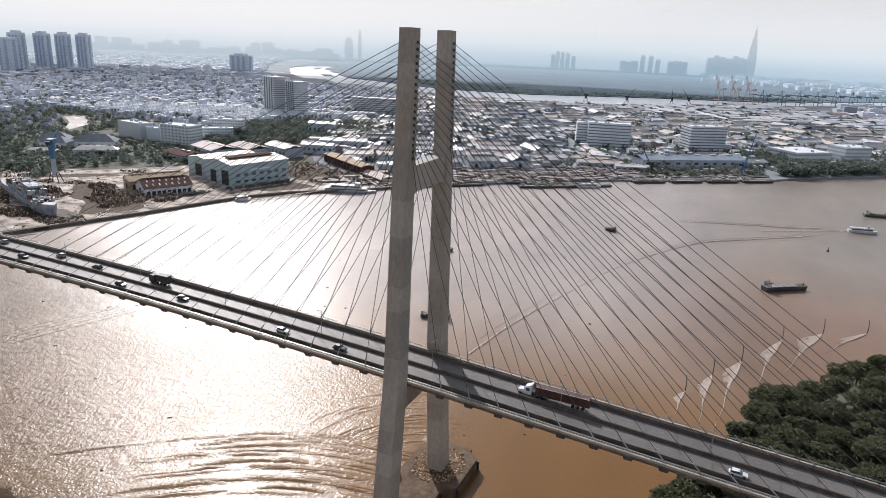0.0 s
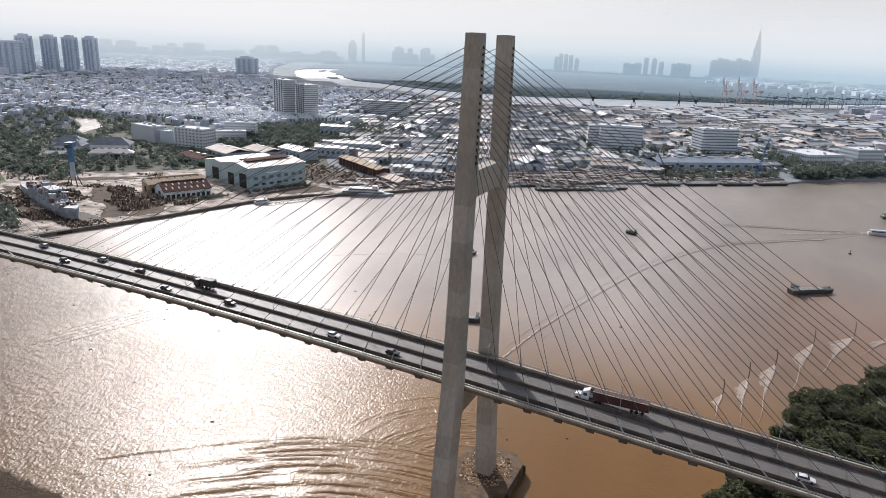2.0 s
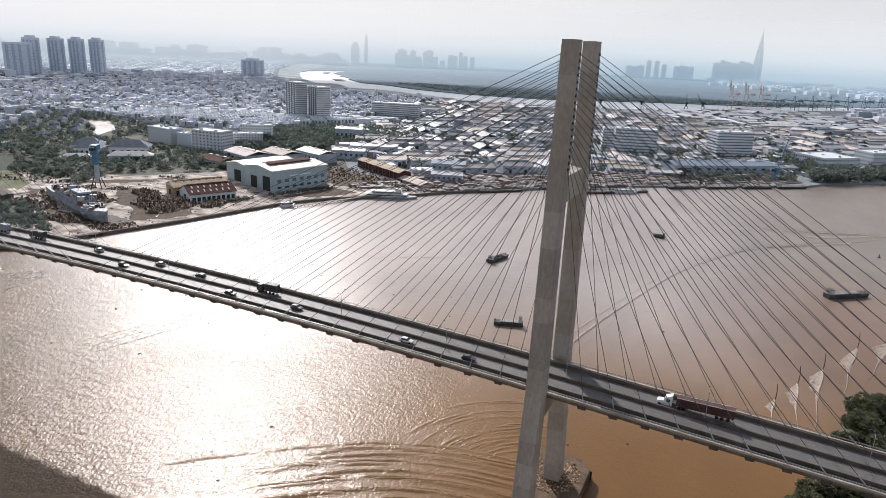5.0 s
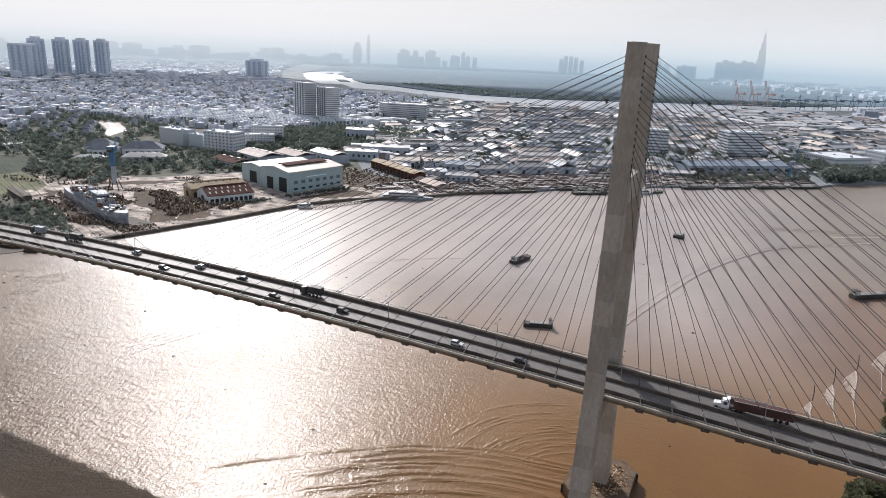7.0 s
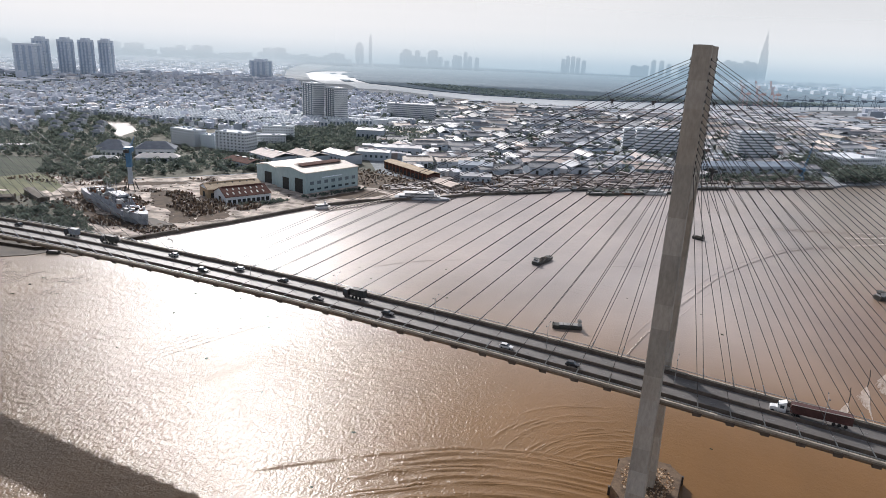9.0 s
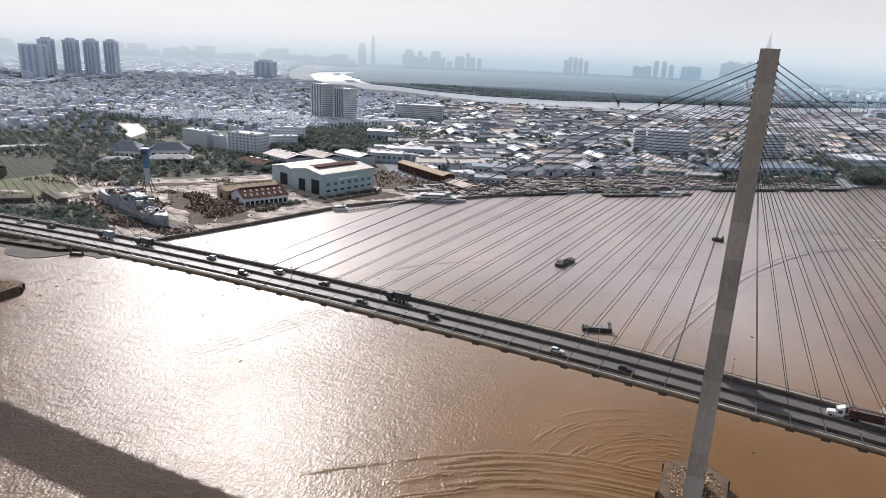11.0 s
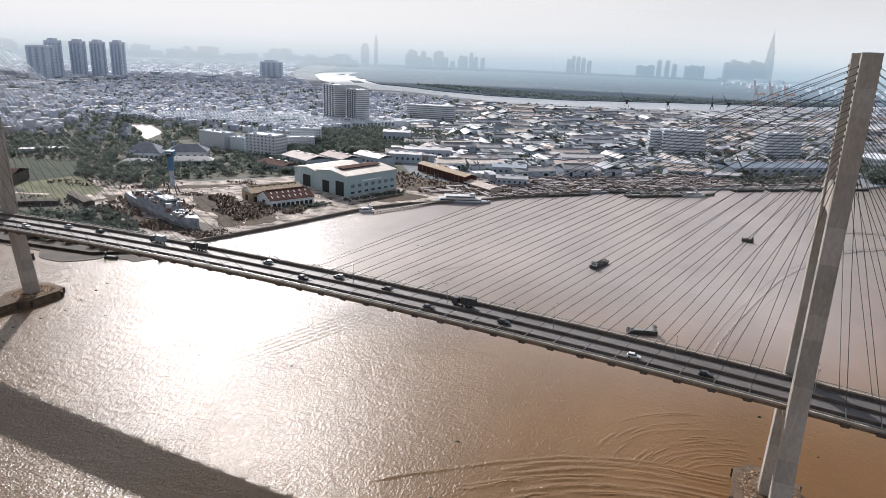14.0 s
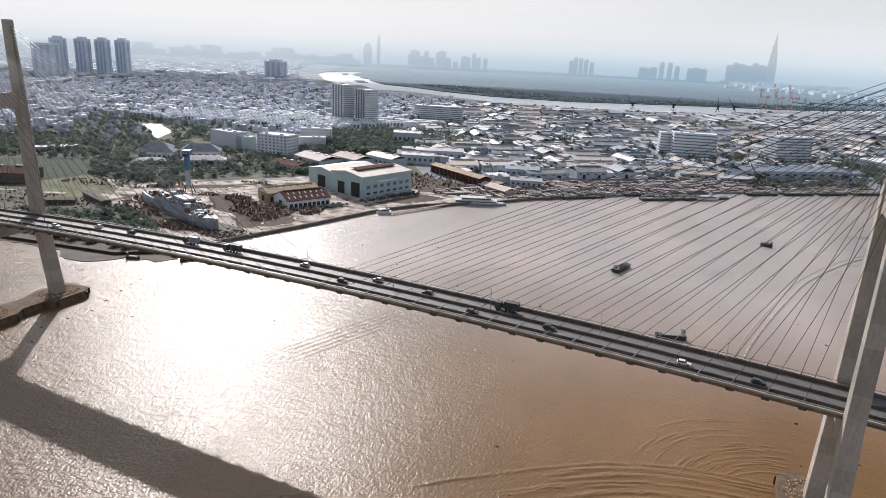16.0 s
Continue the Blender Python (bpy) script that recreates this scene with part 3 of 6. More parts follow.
tagged(part("backdrop_haze", ring2, hz2), "thin glowing see-through sheet in place of haze before the far skyline", "backdrop", kind="structure")

# ---- the bridge ----
SPAN, ANCHORS = 380.0, 18
def deck_z(x):
    """Height of the road on its long curve."""
    d = abs(x + 190) / 100
    return 56.3 - 1.3237 * d ** 2 if d < 2.0 else 56.3 - 1.3237 * 4 - 5.3 * (d - 2.0)


def section_sweep(prof, x0, x1, step=10.0):
    """A closed cross-section (y, height over the road) swept along the deck."""
    n = max(1, round((x1 - x0) / step))
    s = Solid()
    s.rings([[(x0 + (x1 - x0) * i / n, y, deck_z(x0 + (x1 - x0) * i / n) + h) for y, h in prof] for i in range(n + 1)])
    return s


X0, X1 = -560.0, 185.0
deck = thing("bridge_deck", (0, 0, 0), "concrete cable-stayed road deck with parapets and median barrier", "bridge")
part("slab", section_sweep([(-11, -0.05), (-11, -0.55), (-9.6, -1.9), (-8.4, -1.9), (-7.6, -0.7), (7.6, -0.7), (8.4, -1.9), (9.6, -1.9), (11, -0.55), (11, -0.05)], X0, X1), FASCIA, deck)
part("carriageway", section_sweep([(-7.6, -0.04), (7.6, -0.04), (7.6, 0.03), (-7.6, 0.03)], X0, X1), ASPHALT, deck, "sunlit grey asphalt road surface")
for sy in (-1, 1):
    part("parapet", section_sweep([(sy * 7.6, -0.04), (sy * 8.15, -0.04), (sy * 8.0, 1.15), (sy * 7.8, 1.15)], X0, X1), BARRIER, deck, "concrete parapet with shade put into its dark colour")
    part("edge_kerb", section_sweep([(sy * 10.25, -0.05), (sy * 11.12, -0.05), (sy * 11.1, 0.42), (sy * 11.0, 0.5), (sy * 10.35, 0.5)], X0, X1), DECK_CONC, deck)
    # dark strip painted where railing and parapet shade the walkway
    part("walkway", section_sweep([(sy * 8.16, -0.045), (sy * 10.23, -0.045), (sy * 10.23, 0.02), (sy * 8.16, 0.02)], X0, X1), BARRIER, deck, "service walkway with parapet shade put into its dark colour")
    part("handrail", section_sweep([(sy * 10.75, 1.15), (sy * 10.87, 1.15), (sy * 10.87, 1.27), (sy * 10.75, 1.27)], X0, X1), STEEL, deck, "thin grey steel rail")
    part("lower_rail", section_sweep([(sy * 10.77, 0.98), (sy * 10.85, 0.98), (sy * 10.85, 1.04), (sy * 10.77, 1.04)], X0, X1), STEEL, deck)
    part("pipe", section_sweep([(sy * 9.0, 0.1), (sy * 9.25, 0.1), (sy * 9.25, 0.35), (sy * 9.0, 0.35)], X0, X1), STEEL, deck)
part("median_barrier", section_sweep([(-0.5, 0), (0.5, 0), (0.24, 1.0), (-0.24, 1.0)], X0, X1), BARRIER, deck, "concrete median barrier with shade put into its dark colour")
for y in (-7.1, -1.0, 1.0, 7.1):
    part("edge_line", section_sweep([(y - 0.08, 0.034), (y + 0.08, 0.034), (y + 0.08, 0.04), (y - 0.08, 0.04)], X0, X1), PAINT, deck, "worn white edge line")
post_mesh = Solid().box((0, 0, 0), (0.12, 0.12, 0.5)).mesh("rail_post")
post_mesh.materials.append(STEEL)
for sy in (-1, 1):
    for i in range(140):
        x = -400 + i * 4.0
        part("rail_post", post_mesh, STEEL, deck, "", (x, sy * 10.81, deck_z(x) + 0.78))
dash_mesh = Solid().box((1.5, 0, 0), (3, 0.14, 0.008)).mesh("lane_mark")
dash_mesh.materials.append(PAINT)
for y in (-4.0, 4.0):
    for i in range(34):
        x = -90 + i * 8
        part("lane_mark", dash_mesh, PAINT, deck, "", (x, y, deck_z(x + 1.5) + 0.036))
beam_mesh = Solid().box((0, 0, -1.7), (0.35, 16.6, 1.05)).mesh("floor_beam")
beam_mesh.materials.append(DECK_CONC)
for i in range(110):
    x = -400 + i * 5.0
    part("floor_beam", beam_mesh, DECK_CONC, deck, "", (x, 0, deck_z(x)))


def chamfer_rect(cx, cy, hx, hy, z, c):
    return [(cx - hx + c, cy - hy, z), (cx + hx - c, cy - hy, z), (cx + hx, cy - hy + c, z), (cx + hx, cy + hy - c, z),
            (cx + hx - c, cy + hy, z), (cx - hx + c, cy + hy, z), (cx - hx, cy + hy - c, z), (cx - hx, cy - hy + c, z)]


LEG = [(149.4, 11.0, 2.28, 1.7), (106.0, 12.45, 2.3, 2.4), (54.0, 14.0, 2.45, 3.1), (4.0, 19.5, 2.75, 3.5)]   # height, distance from the axis, half widths
def leg_at(z):
    for (za, ya, wa, da), (zb, yb, wb, db) in zip(LEG, LEG[1:]):
        if z >= zb:
            u = (za - z) / (za - zb)
            return ya + (yb - ya) * u, wa + (wb - wa) * u, da + (db - da) * u
    return LEG[-1][1:]


def beam(z0, z1, half, haunch):
    """A cross-beam between the legs, deeper towards them."""
    ya, yb = leg_at(z1)[0], leg_at(z0)[0]
    w0 = leg_at(z0 - haunch)[0]
    s = Solid()
    prof = [(-ya + 1, z1), (ya - 1, z1), (w0 - 1, z0 - haunch), (w0 - 4.5, z0), (-w0 + 4.5, z0), (-w0 + 1, z0 - haunch)]
    s.rings([[(x, y, z) for y, z in prof] for x in (-half, half)])
    return s


def pylon(x):
    p = thing("bridge_pylon", (x, 0, 0), "tall weathered concrete twin-leg pylon standing in the river", "bridge tower", "pylons of the bridge")
    for sy in (-1, 1):
        lifts = [4.0, 11, 18, 25, 32, 39, 46, 54, 61, 68, 75, 82, 89, 96, 106, 113, 120, 127, 134, 141, 148.4]
        leg = None
        for z0, z1 in zip(lifts, lifts[1:]):          # one concrete lift above the other
            g = 0.03 if z0 > 4 else 0.0
            s = Solid().rings([chamfer_rect(0, sy * leg_at(z)[0], leg_at(z)[1] - k, leg_at(z)[2] - k, z, 0.3) for z, k in ((z0, 0.05), (z0 + g + 0.06, 0.05), (z0 + g + 0.061, 0.0), (z1, 0.0))])
            if leg is None:
                leg = part("leg", s, CONCRETE, p)
            else:
                part("lift", s, CONCRETE, leg)
        y, w, d = leg_at(148.4)
        c = Solid().rings([chamfer_rect(0, sy * y, w - 0.02, d - 0.02, z, 0.3) for z in (148.41, 149.5)])
        part("cap", c, CONCRETE, leg)
        # raised dark plate stands in for the shade of a recess
        part("hatch", Solid().box((0.1, sy * y, 149.5), (2.6, 1.8, 0.06)), DARK, leg, "dark plate in place of a shaded recess in the top")
    part("upper_crossbeam", beam(107.5, 114.8, 1.7, 2.0), CONCRETE, p)
    part("lower_crossbeam", beam(43.0, 49.6, 1.9, 5.5), CONCRETE, p)
    cap = Solid()
    o = [(-6, 34), (-11, 29), (-11, 11), (-7, 6), (-7, -6), (-11, -11), (-11, -29), (-6, -34)]
    o = o + [(-a, b) for a, b in reversed(o)]
    cap.rings([[(a * k, b * k, z) for a, b in o][::-1] for z, k in ((-5, 1.0), (3.2, 1.0), (4.2, 0.985))])
    pc = part("pile_cap", cap, DIRTY, p, "brown stained concrete pile cap at the waterline")
    rub = Solid()
    rng = random.Random(5)
    for i in range(1100):
        a, r = rng.uniform(0, 6.28), rng.uniform(0, 1)
        sy = rng.choice((-1, 1))
        xx, yy = 9.2 * math.sqrt(r) * math.cos(a), sy * (20 + 11 * math.sqrt(r) * math.sin(a))
        rub.box((xx, yy, 4.15), (rng.uniform(0.25, 1.1), rng.uniform(0.2, 0.8), rng.uniform(0.1, 0.4)), rng.uniform(0, 180), 0.6)
    tagged(part("rubble", rub, LITTER, pc), kind="stuff")
    fend = Solid()
    for a, b in o:
        fend.box((a * 1.01, b * 1.01, -1), (0.9, 0.9, 4.4))
    part("fenders", fend, DARK, pc)
    # stay cables, anchored in the legs and along both deck edges
    for sy in (-1, 1):
        for side in (-1, 1):
            mid = (side < 0) == (x == 0)          # towards mid-span
            step = 10.0 if mid else 8.9
            for k in range(ANCHORS):
                zt = 117.2 + k * 1.7
                yt, wt, dt = leg_at(zt)
                ax = side * (12.7 + step * k)
                zb = deck_z(x + ax)
                top, foot = Vector((side * wt, sy * yt, zt)), Vector((ax, sy * 9.9, zb + 0.3))
                dirn = (top - foot).normalized()
                cable = part("stay_cable", Solid().tube(foot + dirn * 3.4, top, 0.088, 6), CABLE, p)
                part("anchor_pipe", Solid().tube(foot, foot + dirn * 3.6, 0.19, 6), STEEL, cable, "pale steel anchor pipe")
                part("anchor_block", Solid().box((ax, sy * 10.2, zb - 1.75), (2.2, 1.5, 1.2), 0, 1.2), BARRIER, p)
                part("anchor_head", Solid().box((side * (wt + 0.1), sy * yt, zt - 0.35), (0.35, 0.8, 0.7)), DARK, p)
    return p


pylon(0.0)
pylon(-SPAN)


def pier(x):
    p = thing("bridge_pier", (x, 0, 0), "plain concrete approach pier under the deck", "pier", "approach piers")
    z = deck_z(x) - 2.0
    for sy in (-1, 1):
        part("column", Solid().rings([chamfer_rect(0, sy * 6, 1.4, 1.4, h, 0.4) for h in (0.8, z - 2)]), CONCRETE, p)
    part("crosshead", Solid().box((0, 0, z - 2.2), (3, 18, 2.2)), CONCRETE, p)


for x in (-542.5, 162.5):
    pier(x)


def lamp_post(x):
    p = thing("street_lamp", (x, 0, deck_z(x) + 0.9), "slim grey twin-arm lamp post on the median", "lamp post", "lamp posts along the median")
    part("pole", Solid().tube((0, 0, 0), (0, 0, 8.5), 0.11, 6, 0.07), STEEL, p)
    for sy in (-1, 1):
        arm = part("arm", Solid().tube((0, 0, 8.4), (0, sy * 1.8, 8.9), 0.05, 5), STEEL, p)
        part("lantern", Solid().box((0, sy * 2.1, 8.85), (0.3, 0.8, 0.14)), DARK, arm)


for i in range(14):
    lamp_post(-395 + i * 40.0)

# ---- trees and woods ----
def leaf_cloud(s, rng, c, rx, ry, rz, count, size):
    """Clumps of leaves scattered in a lumpy crown round c."""
    lobes = [(rng.uniform(-0.55, 0.55) * rx, rng.uniform(-0.55, 0.55) * ry, rng.uniform(-0.3, 0.5) * rz, rng.uniform(0.45, 0.75)) for _ in range(5)]
    for _ in range(count):
        lx, ly, lz, lr = rng.choice(lobes)
        u, w = rng.uniform(-1, 1), rng.uniform(0, 6.283)
        k = math.sqrt(1 - u * u)
        r = lr * rng.uniform(0.75, 1.05)
        p = Vector((c[0] + lx + rx * r * k * math.cos(w), c[1] + ly + ry * r * k * math.sin(w), c[2] + lz + rz * r * u))
        a = Vector((rng.uniform(-1, 1), rng.uniform(-1, 1), rng.uniform(-0.6, 0.6))).normalized()
        b = a.cross(Vector((rng.uniform(-1, 1), rng.uniform(-1, 1), rng.uniform(-1, 1)))).normalized()
        h = size * rng.uniform(0.6, 1.3)
        s.add([p - a * h, p + b * h * 0.6 - a * 0.2 * h, p + a * h, p - b * h * 0.6 + a * 0.15 * h], [(0, 1, 2, 3)])


def tree_meshes(seed, h, leaves, size):
    rng = random.Random(seed)
    t = Solid()
    top = Vector((rng.uniform(-0.4, 0.4), rng.uniform(-0.4, 0.4), h * 0.55))
    t.tube((0, 0, -0.3), top, h * 0.028, 6, h * 0.014)
    for i in range(5):
        a = i * 1.257 + rng.uniform(-0.4, 0.4)
        base = Vector(top) * rng.uniform(0.55, 0.95)
        t.tube(base, base + Vector((math.cos(a) * h * 0.26, math.sin(a) * h * 0.26, h * rng.uniform(0.15, 0.3))), h * 0.012, 5, h * 0.005)
    crown = Solid()
    leaf_cloud(crown, rng, (0, 0, h * 0.64), h * 0.46, h * 0.46, h * 0.36, leaves, size)
    tm, cm = t.mesh("trunk"), crown.mesh("crown")
    tm.materials.append(BARK), cm.materials.append(LEAF)
    return tm, cm


TREES = [tree_meshes(11 + i, 9.0 + i, 1300, 0.62) for i in range(4)]
def tree(x, y, z, k, turn, i, where):
    e = thing("tree", (x, y, z), "bushy dark green riverside tree " + where, "tree", "trees " + where, turn)
    e.scale = (k, k, k * 0.95)
    part("trunk", TREES[i][0], BARK, e)
    part("crown", TREES[i][1], LEAF, e)


rng = random.Random(21)
east = [(75, -20), (76, 24), (81, 50), (91, 78), (97, 100), (102, 121), (116, 139), (136, 167), (150, 190), (182, 200), (182, 80), (150, 20), (110, -20)]
count = 0
while count < 300:
    x, y = rng.uniform(75, 182), rng.uniform(-20, 206)
    if inside(east, x, y):
        tree(x, y, 1.0, rng.uniform(0.85, 1.35), rng.uniform(0, 360), rng.randrange(4), "crowding the near river bank")
        count += 1


FIELD = [(-830, 180), (-790, 300), (-720, 320), (-660, 262), (-655, 200), (-700, 150)]
def wood(name, poly, n, seed, h, leaves, size, label, mat=LEAF_FAR):
    """Many far trees as one mass of leaves on short stems."""
    rng = random.Random(seed)
    xs, ys = [p[0] for p in poly], [p[1] for p in poly]
    s = Solid()
    done = 0
    while done < n:
        x, y = rng.uniform(min(xs), max(xs)), rng.uniform(min(ys), max(ys))
        if not inside(poly, x, y) or any(inside(POND, x - q * 0.77, y + q * 0.64) for q in (0, 20, 40, 58)) or inside(FIELD, x, y):
            continue
        k = h * rng.uniform(0.6, 1.25)
        leaf_cloud(s, rng, (x, y, 2 + k * 0.5), k * 0.62, k * 0.62, k * 0.5, leaves, size * 1.15)
        done += 1
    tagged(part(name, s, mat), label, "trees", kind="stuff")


wood("wood", [(-1000, 300), (-700, 265), (-600, 290), (-520, 345), (-470, 420), (-490, 475), (-560, 470), (-720, 470), (-900, 480)], 680, 1, 8, 36, 1.4, "dark green belt of trees behind the shipyard")
wood("wood", [(-740, 100), (-560, 130), (-500, 160), (-470, 140), (-415, 116), (-424, 98), (-560, 84), (-760, 66)], 420, 2, 6, 40, 1.1, "tangled scrub beside the bridge approach")
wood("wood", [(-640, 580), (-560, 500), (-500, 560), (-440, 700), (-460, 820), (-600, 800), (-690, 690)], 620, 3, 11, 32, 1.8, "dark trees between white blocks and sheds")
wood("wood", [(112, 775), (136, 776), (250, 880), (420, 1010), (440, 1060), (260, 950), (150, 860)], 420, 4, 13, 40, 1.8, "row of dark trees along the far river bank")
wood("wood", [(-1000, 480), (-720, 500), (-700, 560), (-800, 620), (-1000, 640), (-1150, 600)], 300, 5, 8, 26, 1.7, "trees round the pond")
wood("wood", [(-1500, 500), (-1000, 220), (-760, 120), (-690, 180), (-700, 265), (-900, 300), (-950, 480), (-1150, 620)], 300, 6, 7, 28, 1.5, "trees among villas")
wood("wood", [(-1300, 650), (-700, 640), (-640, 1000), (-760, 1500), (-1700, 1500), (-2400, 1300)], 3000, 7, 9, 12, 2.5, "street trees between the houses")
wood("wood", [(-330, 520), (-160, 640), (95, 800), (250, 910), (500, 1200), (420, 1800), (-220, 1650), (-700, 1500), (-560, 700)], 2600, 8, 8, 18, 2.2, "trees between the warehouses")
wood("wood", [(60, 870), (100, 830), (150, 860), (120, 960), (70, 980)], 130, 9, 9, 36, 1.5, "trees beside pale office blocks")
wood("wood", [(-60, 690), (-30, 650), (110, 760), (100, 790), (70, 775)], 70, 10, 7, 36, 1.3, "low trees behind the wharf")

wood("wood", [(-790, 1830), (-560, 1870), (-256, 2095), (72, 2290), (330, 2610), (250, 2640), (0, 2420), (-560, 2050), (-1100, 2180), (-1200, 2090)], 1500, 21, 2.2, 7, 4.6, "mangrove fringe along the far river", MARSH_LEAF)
wood("wood", [(-700, 262), (-670, 300), (-560, 300), (-540, 250), (-580, 262), (-640, 262)], 90, 23, 6, 36, 1.2, "scattered trees by the yard road")
wood("wood", [(-368, 322), (-341, 392), (-334, 390), (-358, 318)], 60, 25, 2.4, 40, 0.6, "low scrub along the foot of the ship hall")
wood("wood", [(-392, 262), (-372, 300), (-366, 298), (-384, 258)], 40, 26, 3.0, 40, 0.7, "bushes beside the rusty workshop")
wood("wood", [(-530, 165), (-470, 140), (-405, 112), (-410, 130), (-470, 165), (-520, 185)], 130, 24, 4, 36, 0.9, "low scrub between yard and bridge")

# ---- the mass of the city ----
def houses(name, poly, cell, seed, size, height, fill, label, turn=12.0):
    rng = random.Random(seed)
    xs, ys = [p[0] for p in poly], [p[1] for p in poly]
    a = radians(turn)
    ca, sa = math.cos(a), math.sin(a)
    s = Solid()
    m = int(max(max(xs) - min(xs), max(ys) - min(ys)) * 0.8 / cell)
    cx, cy = (max(xs) + min(xs)) / 2, (max(ys) + min(ys)) / 2
    for i in range(-m, m):
        for j in range(-m, m):
            if rng.random() > fill or i % 7 == 0 or j % 5 == 0:
                continue
            u, v = (i + rng.uniform(-0.25, 0.25)) * cell, (j + rng.uniform(-0.25, 0.25)) * cell
            x, y = cx + u * ca - v * sa, cy + u * sa + v * ca
            if not inside(poly, x, y):
                continue
            w, d = size * rng.uniform(0.85, 1.35), size * rng.uniform(0.7, 1.5)
            h = height * rng.uniform(0.55, 1.35) * (1.7 if rng.random() < 0.06 else 1)
            s.box((x, y, 2), (w, d, h), turn + rng.uniform(-4, 4), 1.0, False)
            if rng.random() < 0.5:
                s.box((x + rng.uniform(-2, 2), y + rng.uniform(-2, 2), 2 + h), (w * 0.45, d * 0.35, rng.uniform(1.5, 3)), turn, 1.0, False)
    tagged(part(name, s, HOUSES), label, "houses", kind="stuff")


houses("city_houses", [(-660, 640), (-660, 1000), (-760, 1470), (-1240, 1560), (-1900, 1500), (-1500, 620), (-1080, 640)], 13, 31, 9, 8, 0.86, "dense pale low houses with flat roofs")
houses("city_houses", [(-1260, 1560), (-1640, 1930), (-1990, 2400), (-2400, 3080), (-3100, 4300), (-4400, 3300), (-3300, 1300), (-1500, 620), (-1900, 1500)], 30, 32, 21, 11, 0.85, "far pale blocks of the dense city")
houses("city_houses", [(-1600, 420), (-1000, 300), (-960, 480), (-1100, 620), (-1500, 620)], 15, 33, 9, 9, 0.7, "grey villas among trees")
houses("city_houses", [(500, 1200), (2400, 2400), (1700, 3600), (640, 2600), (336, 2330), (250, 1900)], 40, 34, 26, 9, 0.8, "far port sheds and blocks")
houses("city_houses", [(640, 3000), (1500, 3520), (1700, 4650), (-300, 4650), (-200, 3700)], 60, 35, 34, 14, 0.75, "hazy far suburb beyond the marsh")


# ---- warehouses ----
INDUSTRY = [(-262, 530), (-165, 628), (-75, 698), (95, 800), (250, 930), (520, 1200), (330, 1900), (66, 2020), (-220, 1650), (-495, 1500), (-720, 1470), (-650, 1000), (-520, 700), (-420, 520), (-300, 468)]
KEEP_CLEAR = [(-130, 600, -20, 720), (-540, 440, -390, 560), (-175, 840, -60, 905), (-40, 895, 60, 985), (95, 880, 260, 1050), (-720, 980, -560, 1080), (-780, 800, -640, 880), (-70, 690, 95, 800), (-640, 470, -560, 640), (-360, 415, -250, 490)]
def clear(x, y, r):
    return all(not (a - r < x < c + r and b - r < y < d + r) for a, b, c, d in KEEP_CLEAR)


rng = random.Random(77)
SHED_KINDS = []
for i in range(10):
    w, l, h = rng.uniform(16, 30), rng.uniform(34, 66), rng.uniform(4.5, 7.5)
    wall = Solid().box((0, 0, 0), (l, w, h), 0, 1, False)
    roof = Solid().gable((0, 0, h), (l, w), w * 0.13)
    vent = Solid().gable((0, 0, h + w * 0.13 + 0.5), (l * 0.8, 2.4), 0.5, 0, 0.2, 0.2)
    doors = [Solid().box((l / 2 + 0.06, 0, 0), (0.16, 5, 4.8)), Solid().box((-l / 4, -w / 2 - 0.06, 0), (4.6, 0.16, 4.4)), Solid().box((l / 4, -w / 2 - 0.06, 0), (4.6, 0.16, 4.4))]
    wins = [Solid().box((k * l / 8, -w / 2 - 0.05, h * 0.66), (l / 11, 0.14, 1.1)) for k in (-3, -1, 1, 3)]
    wm, rm, vm, dm = wall.mesh("wall"), roof.mesh("roof"), vent.mesh("ridge_vent"), [q.mesh("door") for q in doors]
    ws = [q.mesh("window") for q in wins]
    roof_mat = (ROOF_PALE, ROOF_WARM, ROOF_TAN, ROOF_PALE, ROOF_BLUE, ROOF_GREY, ROOF_PALE, ROOF_TAN, ROOF_GREY, ROOF_WARM)[i]
    for me, mt in ((wm, GREY_WALL if i % 3 else WHITE_WALL), (rm, roof_mat), (vm, ROOF_GREY), *((q, OPENING) for q in dm)):
        me.materials.append(mt)
    for q in ws:
        q.materials.append(GLASS_DARK)
    tone = {id(ROOF_PALE): "pale", id(ROOF_TAN): "tan", id(ROOF_BLUE): "blue-grey", id(ROOF_GREY): "grey", id(ROOF_WARM): "cream"}[id(roof_mat)]
    SHED_KINDS.append((l, w, wm, rm, vm, dm, ws, tone))


def warehouse(x, y, k, turn, full=True, size=(1, 1, 1)):
    l, w, wm, rm, vm, dm, ws, tone = SHED_KINDS[k]
    e = thing("warehouse", (x, y, 2), f"long low warehouse with {tone} sheet roof", "warehouse", "warehouses on the far bank", turn)
    e.scale = size
    part("wall", wm, None, e), part("roof", rm, None, e), part("ridge_vent", vm, None, e)
    if full:
        for q in dm:
            part("door", q, None, e)
        for q in ws:
            part("window", q, None, e)


placed = 0
far_sheds = Solid()
